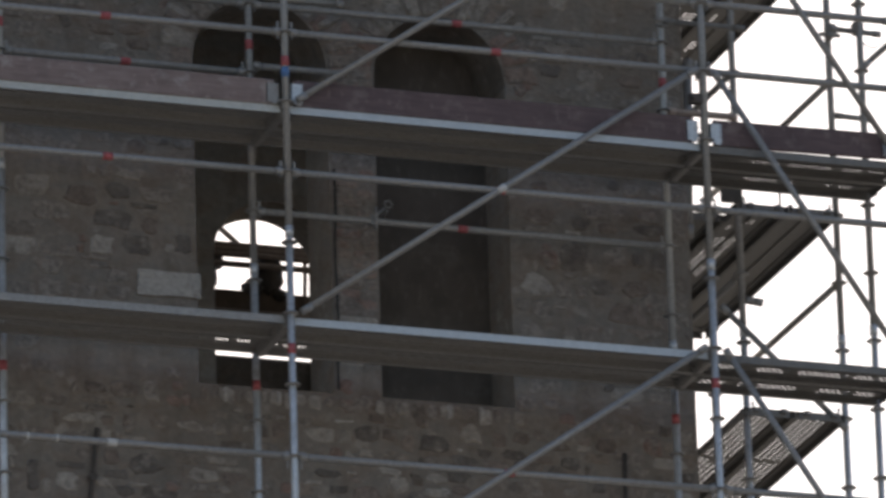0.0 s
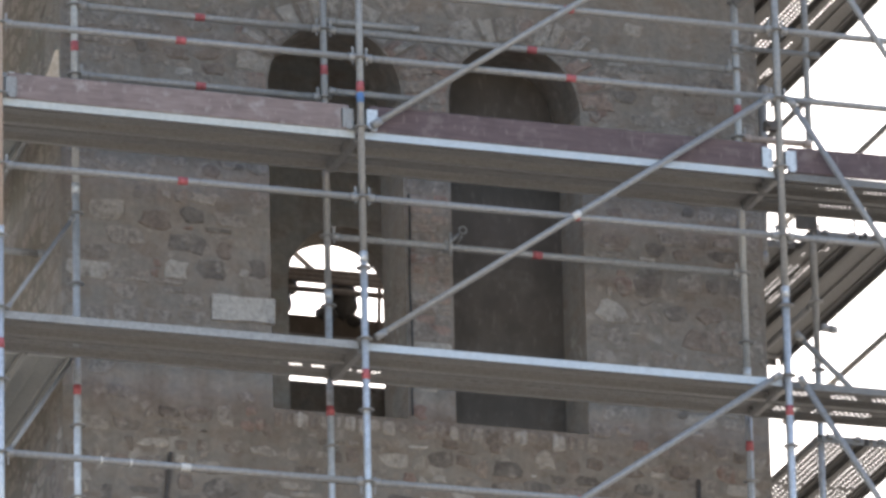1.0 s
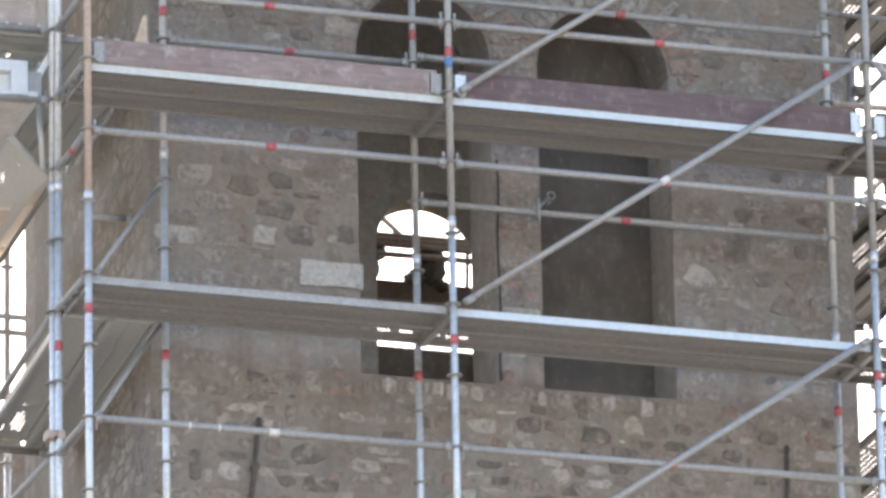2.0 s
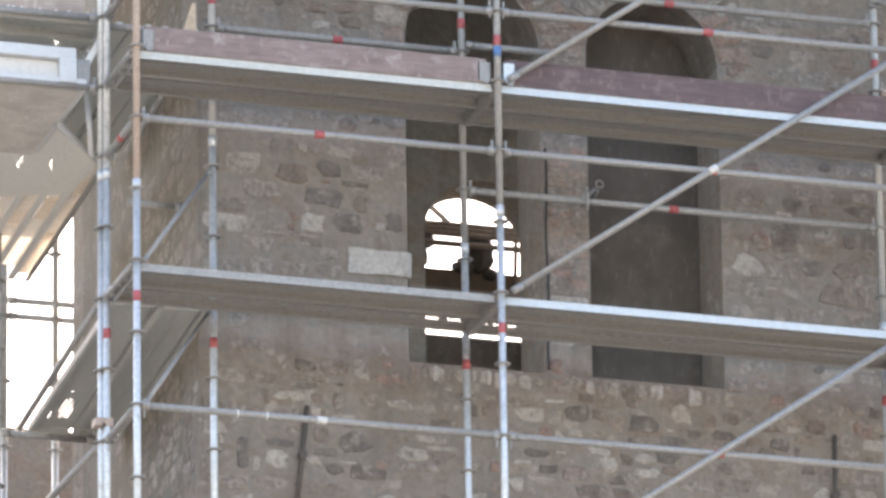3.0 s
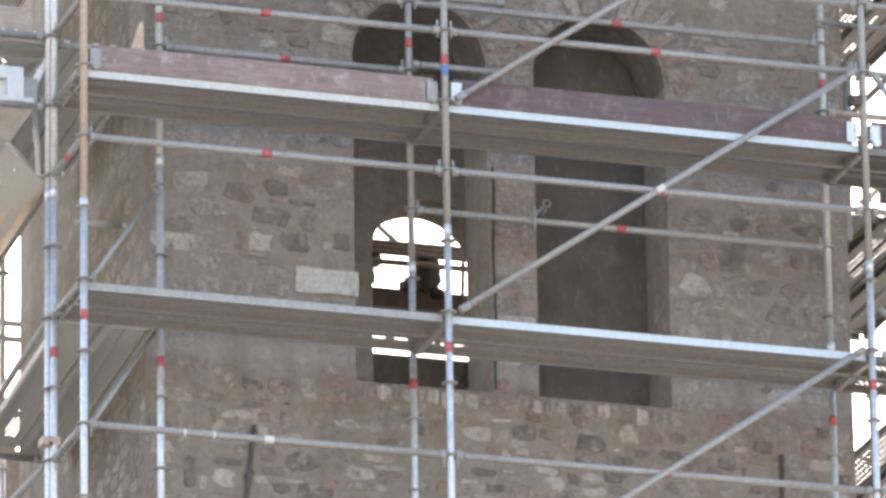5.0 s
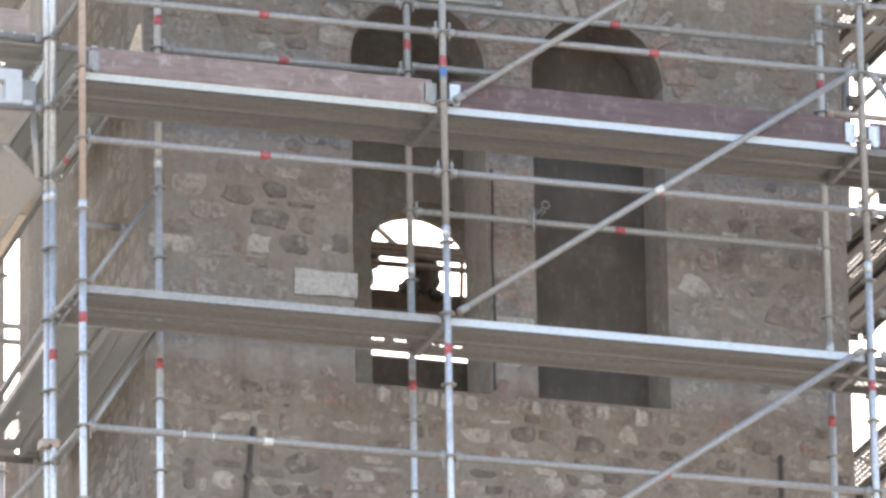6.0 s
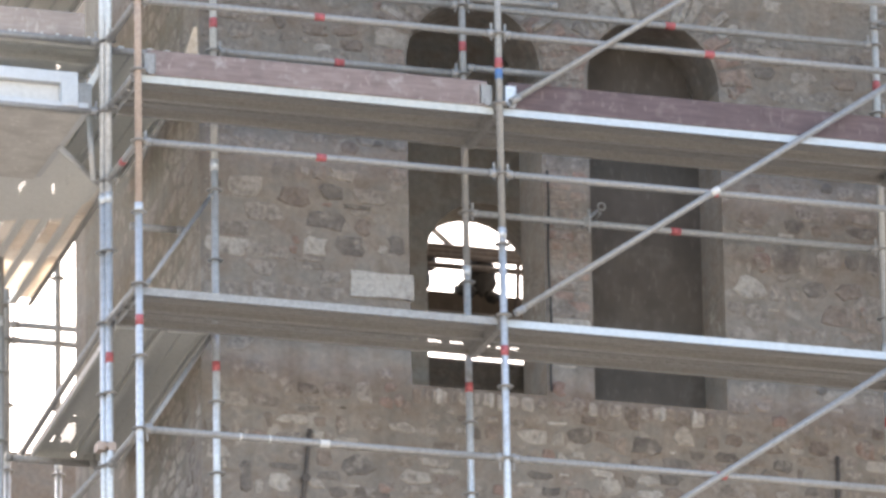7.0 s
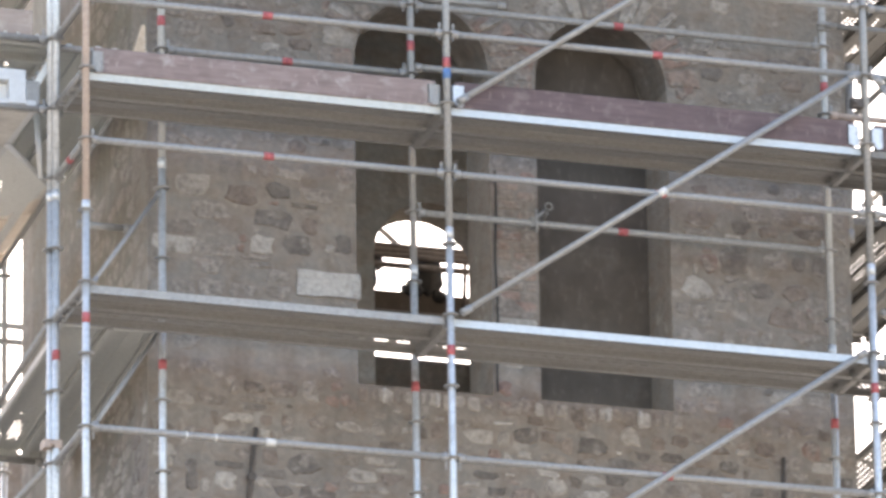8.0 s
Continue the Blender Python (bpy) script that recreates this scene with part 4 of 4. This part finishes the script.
def seed_rows(x0, x1, z0, z1, big=1.0):
    z, seeds = z0, []
    while z < z1:
        low = z < -0.25
        h = (rng.uniform(0.095, 0.15) if low else rng.uniform(0.12, 0.175)) * big
        x = x0 + rng.uniform(-0.1, 0.1)
        while x < x1:
            w = (rng.choice((0.09, 0.13, 0.18, 0.24, 0.33)) * rng.uniform(0.85, 1.15) if low else rng.uniform(0.14, 0.33)) * big
            seeds.append((x + w / 2, z + h / 2 + rng.uniform(-0.26, 0.26) * h))
            if rng.random() < 0.1:
                seeds.append((x + w * 0.9, z + h * rng.uniform(0.1, 0.9)))
            x += w
        z += h
    return seeds


def rubble(seeds, out, bounds, openings, joint=(0.006, 0.016), pale=0.12, skip=0.34):
    """Uneven stones round the seeds, cut at the edges of the wall and of its openings."""
    for (x, z), poly in cells(seeds):
        for px, pz, nx, nz in bounds:
            poly = clip(poly, px, pz, nx, nz)
        p, gone = skip if z < -0.25 else skip * 0.85, False
        for a, b, c, d in openings:
            if a < x < b and c < z < d:
                gone = True
            elif c < z < d:
                poly = clip(poly, a, 0, 1, 0) if x <= a else clip(poly, b, 0, -1, 0)
            elif a < x < b:
                poly = clip(poly, 0, c, 0, 1) if z <= c else clip(poly, 0, d, 0, -1)
        if openings:
            for a, b in WINDOWS:
                gone |= math.hypot(x - (a + b) / 2, z - 2.17) < 0.7 and z > 2.1
            for pa, pb, pc, pd, q in PLASTER:
                if pa < x < pb and pc < z < pd:
                    p = q
        if gone or len(poly) < 3 or rng.random() < p:
            continue
        pts = worn(poly, rng.uniform(*joint))
        w, h = max(q[0] for q in pts) - min(q[0] for q in pts), max(q[1] for q in pts) - min(q[1] for q in pts)
        if len(pts) >= 3 and w > 0.035 and h > 0.03:
            out.append((pts, rng.uniform(0.002, 0.01), pick(pale, z > -0.25)))


BOUNDS = [(XL + 0.012, 0, -1, 0), (XR - 0.012, 0, 1, 0)]
# the larger stones that stand out of the rubble: middle, width, height
PALE_STONES = [(-0.66, -0.25, 0.14, 0.17), (-1.17, -0.48, 0.24, 0.08), (-0.98, -0.58, 0.10, 0.09), (-0.79, -0.60, 0.18, 0.06), (-0.76, -0.92, 0.16, 0.03), (-1.64, -0.83, 0.05, 0.10), (-1.25, -0.93, 0.21, 0.14), (-1.00, -0.92, 0.13, 0.08), (-0.39, -0.48, 0.20, 0.09), (-0.18, -0.48, 0.11, 0.11), (0.02, -0.47, 0.08, 0.05), (0.25, -0.37, 0.09, 0.05), (-0.06, -0.34, 0.08, 0.03), (0.70, -0.36, 0.16, 0.03), (0.85, -0.57, 0.12, 0.07), (-0.18, -0.71, 0.23, 0.07), (-0.30, -0.82, 0.24, 0.11), (0.75, -0.72, 0.10, 0.03), (0.47, -0.81, 0.14, 0.05), (1.04, -0.78, 0.09, 0.10), (-0.15, -0.91, 0.10, 0.05), (1.61, -0.38, 0.16, 0.16), (2.40, -0.42, 0.08, 0.06)]
PALE_STONES_MORE = [(1.08, -0.78, 0.14, 0.14), (1.34, -0.82, 0.19, 0.07), (1.35, -0.72, 0.16, 0.08), (2.07, -0.76, 0.11, 0.05), (2.31, -0.74, 0.12, 0.06), (2.98, 0.05, 0.10, 0.03), (2.73, -0.10, 0.11, 0.04), (-1.49, 1.15, 0.27, 0.19), (-0.78, 1.29, 0.21, 0.10), (-1.05, 1.30, 0.07, 0.07), (-0.51, 0.78, 0.08, 0.08), (-0.99, 0.77, 0.19, 0.16), (2.39, 1.14, 0.16, 0.04), (2.11, 0.88, 0.05, 0.10), (2.12, 0.74, 0.26, 0.19), (2.29, 0.59, 0.10, 0.03), (-0.91, 2.20, 0.15, 0.08), (-0.45, 2.35, 0.22, 0.12), (2.34, 2.83, 0.17, 0.10), (2.22, 2.56, 0.17, 0.04), (2.56, 2.31, 0.21, 0.12), (2.32, 2.47, 0.23, 0.08)]
DARK_STONES = [(-1.04, -0.40, 0.16, 0.06), (-0.70, -0.77, 0.25, 0.16), (-1.22, -0.82, 0.22, 0.06), (-0.92, -0.86, 0.18, 0.07), (-0.85, -0.97, 0.15, 0.09), (-1.49, -0.92, 0.11, 0.24), (-0.82, -0.37, 0.08, 0.03), (0.86, -0.43, 0.19, 0.14), (0.58, -0.74, 0.21, 0.07), (0.65, -0.85, 0.17, 0.07), (1.34, -0.47, 0.27, 0.14), (1.55, -0.58, 0.23, 0.11), (1.70, -0.51, 0.12, 0.08), (1.91, -0.50, 0.20, 0.08), (1.51, -0.69, 0.19, 0.10), (2.52, -0.70, 0.11, 0.07), (2.62, 0.03, 0.10, 0.06), (2.33, -0.54, 0.16, 0.10), (-0.87, 1.16, 0.18, 0.13), (-0.68, 1.07, 0.24, 0.04), (-0.90, 0.96, 0.29, 0.16), (-0.75, 0.78, 0.26, 0.17)]
DARK_STONES_MORE = [(-1.01, 0.62, 0.19, 0.06), (-0.55, 1.54, 0.11, 0.06), (-0.41, 0.81, 0.14, 0.16), (2.45, 1.22, 0.17, 0.12), (2.39, 0.97, 0.24, 0.22), (2.87, 0.99, 0.12, 0.14), (3.02, 0.98, 0.14, 0.17), (2.94, 1.21, 0.24, 0.10), (2.70, 1.51, 0.11, 0.10), (2.60, 0.76, 0.21, 0.14), (-1.22, 2.37, 0.11, 0.12), (2.27, 2.33, 0.21, 0.10), (2.95, 2.48, 0.11, 0.10)]
BROWN_STONES = [(-0.82, -0.49, 0.12, 0.16), (-0.97, -0.48, 0.10, 0.08), (-0.62, -0.48, 0.13, 0.07), (-0.94, -0.73, 0.13, 0.13), (-0.36, -0.33, 0.08, 0.11), (0.87, -0.21, 0.14, 0.12), (0.93, -0.32, 0.13, 0.07), (1.03, -0.43, 0.12, 0.09), (0.23, -0.46, 0.11, 0.13), (1.26, -0.33, 0.10, 0.08), (1.97, -0.38, 0.14, 0.10), (2.13, -0.52, 0.14, 0.07), (1.53, -0.79, 0.16, 0.09), (2.25, -0.42, 0.16, 0.07), (2.58, -0.38, 0.16, 0.12), (1.81, -0.41, 0.12, 0.11), (-1.13, 1.11, 0.27, 0.16), (-0.73, 1.50, 0.14, 0.10), (-0.65, 0.93, 0.13, 0.14), (2.84, 0.77, 0.21, 0.15), (2.79, 0.58, 0.31, 0.18)]
BROWN_STONES_MORE = [(2.65, 1.20, 0.16, 0.10), (2.15, 1.24, 0.26, 0.12), (2.16, 1.47, 0.14, 0.07), (-0.98, 2.33, 0.21, 0.10), (-0.76, 2.34, 0.19, 0.10), (-0.70, 2.24, 0.18, 0.09), (2.86, 2.30, 0.21, 0.12)]
RED_STONES = [(-0.47, -0.2, 0.1, 0.08), (-0.5, -0.31, 0.11, 0.1), (-0.41, -0.29, 0.07, 0.12), (2.04, 2.16, 0.1, 0.1), (-0.52, -0.92, 0.11, 0.08), (0.72, -0.11, 0.11, 0.12), (0.74, -0.25, 0.09, 0.12), (0.64, -0.59, 0.10, 0.10), (0.28, -0.86, 0.11, 0.08), (-0.48, -0.90, 0.08, 0.08), (2.30, -0.21, 0.14, 0.09), (2.92, -0.36, 0.14, 0.16), (-1.12, 0.80, 0.06, 0.06), (-1.14, 0.73, 0.07, 0.07), (-0.90, 1.07, 0.09, 0.04), (2.21, 0.93, 0.14, 0.15), (2.20, 1.03, 0.08, 0.05), (2.94, 0.63, 0.07, 0.09), (-0.52, 2.55, 0.07, 0.08), (-0.44, 2.22, 0.20, 0.05), (2.08, 2.21, 0.11, 0.11)]
WHITE_STONES = [(1.34, -0.82, 0.16, 0.07), (1.41, -0.80, 0.08, 0.05), (2.98, 0.05, 0.10, 0.03), (0.70, -0.36, 0.16, 0.03), (1.53, -0.50, 0.05, 0.03)]
SILL_STONES = [(-0.13, 0.055), (0.24, 0.045), (1.46, 0.06), (1.69, 0.05)]  # pale ones among the uprights: middle, width
PALE_VOUSSOIRS = [(0, 150, 0.57, 0.77), (0, 132, 0.5, 0.63), (0, 36, 0.52, 0.72), (1, 112, 0.5, 0.69), (1, 133, 0.5, 0.61), (1, 67, 0.52, 0.7), (1, 46, 0.56, 0.8), (1, 38, 0.6, 0.8)]
LARGE = [(*q, m) for row, m in ((DARK_STONES + DARK_STONES_MORE, DARK), (PALE_STONES + PALE_STONES_MORE, DRESSED), (BROWN_STONES + BROWN_STONES_MORE, BROWN), (RED_STONES, REDDISH), (WHITE_STONES, PALE)) for q in row]
OPENINGS = [(a, b, -0.34, 2.3) for a, b in WINDOWS] + [(0.64, 0.98, -0.34, 2.45), (-0.755, -0.29, 0.42, 0.615)]
OPENINGS += [(x - w / 2, x + w / 2, z - h / 2, z + h / 2) for x, z, w, h, m in LARGE]
rubble(seed_rows(XL, XR, -1.8, 3.4), single, BOUNDS, OPENINGS)
for x, z, w, h, mat in LARGE:
    turn, outline = rng.uniform(0, 6), []
    for k in range(10):
        t = turn + (k + rng.uniform(-0.35, 0.35)) * math.pi / 5
        cx, cz = math.cos(t), math.sin(t)
        f = rng.uniform(0.36, 0.55) / max(abs(cx), abs(cz)) ** 0.8
        outline.append((x + w * f * cx, z + h * f * cz))
    single.append((outline, rng.uniform(0.006, 0.013), mat))
# the pier between the openings: dressed stone below, brick above
for z0, z1, mat in ((-0.16, 0.45, None), (0.45, 1.45, BRICK), (1.46, 1.75, None), (1.76, 2.42, BRICK)):
    z = z0
    while z < z1:
        h = rng.uniform(0.065, 0.08) if mat is BRICK else rng.uniform(0.12, 0.2)
        x = 0.65
        while x < 0.94:
            w = rng.uniform(0.12, 0.25) if mat is BRICK else rng.uniform(0.15, 0.34)
            w = 0.97 - x if 0.97 - x - w < 0.08 else w
            if rng.random() > 0.08:
                single.append((worn([(x, z), (x + w, z + rng.uniform(-0.006, 0.006)), (x + w, z + h), (x, z + h)], 0.004, 0.008), rng.uniform(0.002, 0.009), (mat if rng.random() > 0.2 else RUBBLE) if mat else pick(0.3)))
            x += w
        z += h
# a course of upright stones under the sills
for x0, x1 in ((-0.32, 1.0), (1.0, 2.0)):
    x = x0
    while x < x1 - 0.03:
        w = min(rng.uniform(0.055, 0.115), x1 - x)
        zb = -0.33 + rng.uniform(0, 0.05)
        single.append((worn([(x, zb), (x + w, zb), (x + w, -0.175), (x, -0.175)], 0.005, 0.012), rng.uniform(0.006, 0.016), DRESSED if rng.random() > 0.45 else RUBBLE))
        x += w
for x, w in SILL_STONES:
    single.append((worn([(x - w / 2, -0.3), (x + w / 2, -0.29), (x + w / 2, -0.17), (x - w / 2, -0.168)], 0.002, 0.008), 0.021, PALE))
# arch rings of radial stones, a few of them pale
for which, ang, r0, r1 in PALE_VOUSSOIRS:
    c = sum(WINDOWS[which]) / 2
    w = rng.uniform(0.028, 0.036)
    ux, uz = math.cos(radians(ang)), math.sin(radians(ang))
    corners = [(c + r * ux - s * w * uz, 2.17 + r * uz + s * w * ux) for r, s in ((r0, -1), (r1, -1), (r1, 1), (r0, 1))]
    single.append((worn(corners, 0.002, 0.01), 0.024, DRESSED))
for a, b in WINDOWS:
    c = (a + b) / 2
    ang = 2.0
    while ang < 177:
        step = rng.uniform(8, 17)
        r0, r1 = 0.492, rng.uniform(0.66, 0.75)
        t0, t1 = radians(ang + 0.9), radians(ang + step - 0.9)
        pts = []
        for r, t in ((r0, t0), ((r0 + r1) / 2, t0), (r1, t0), (r1, (t0 + t1) / 2), (r1, t1), ((r0 + r1) / 2, t1), (r0, t1), (r0, (t0 + t1) / 2)):
            r += rng.uniform(-0.008, 0.008)
            pts.append((c + r * math.cos(t), 2.17 + r * math.sin(t)))
        mid = sum(p[0] for p in pts) / 8
        if not ((mid > 0.81) if c < 0.8 else (mid < 0.81)):
            q = rng.random()
            joined.append((pts, rng.uniform(0.006, 0.018), BRICK if ang < 34 or ang > 160 else DRESSED if q > 0.6 else BRICK if q > 0.4 else BURIED))
        ang += step

keep = sorted(single, key=lambda s_: abs(s_[0][0][1] + 0.25) - (9 if s_[2] in (DARK, BROWN, REDDISH, DRESSED) else 0))
single, joined = keep[:300], joined + keep[300:]
for pts, proud, mat in single:
    verts, faces = block_mesh(pts, proud)
    me = bpy.data.meshes.new("stone")
    me.from_pydata(verts, [], faces)
    me.materials.append(mat)
    q = part("brick" if mat is BRICK else "stone", me, None, wall_front)
    q.location = (0, YF, H)
bm = bmesh.new()
box(bm, -0.745, -0.3, YF - 0.02, YF + 0.01, H + 0.43, H + 0.605)
bmesh.ops.subdivide_edges(bm, edges=bm.edges[:], cuts=3, use_grid_fill=True)
for v in bm.verts:
    v.co += 0.012 * Vector((noise.noise(v.co * 9), 0.3 * noise.noise(v.co * 8 + Vector((5, 0, 0))), noise.noise(v.co * 9 + Vector((0, 7, 0)))))
part("stone", bm, PALE, wall_front, "large white dressed limestone block")


def stonework(items, place, parent, label):
    for mat in (RUBBLE, BURIED, PALE, DRESSED, BRICK, DARK, BROWN, REDDISH):
        verts, faces = [], []
        for pts, proud, m in items:
            if m is mat:
                v, f = block_mesh(pts, proud)
                base = len(verts)
                verts.extend(place(*p) for p in v)
                faces.extend(tuple(base + i for i in q) for q in f)
        if verts:
            me = bpy.data.meshes.new("stonework")
            me.from_pydata(verts, [], faces)
            me.materials.append(mat)
            tagged(part("stonework", me, None, parent), label, kind="stuff")


stonework(joined, lambda x, y, z: (x, YF + y, H + z), wall_front, "small rubble stones bedded in mortar")
rubble(seed_rows(0, YB - YF, -1.8, 3.4), side, [(0.01, 0, -1, 0), (YB - YF - 0.01, 0, 1, 0)], [], pale=0.03, skip=0.35)
LEAN = (XLB - XL) / (YB - YF)
stonework(side, lambda x, y, z: (XL + LEAN * (YB - YF - x) + 0.45 * y, YB - x, H + z), wall_left, "shaded rubble stones of the side wall")
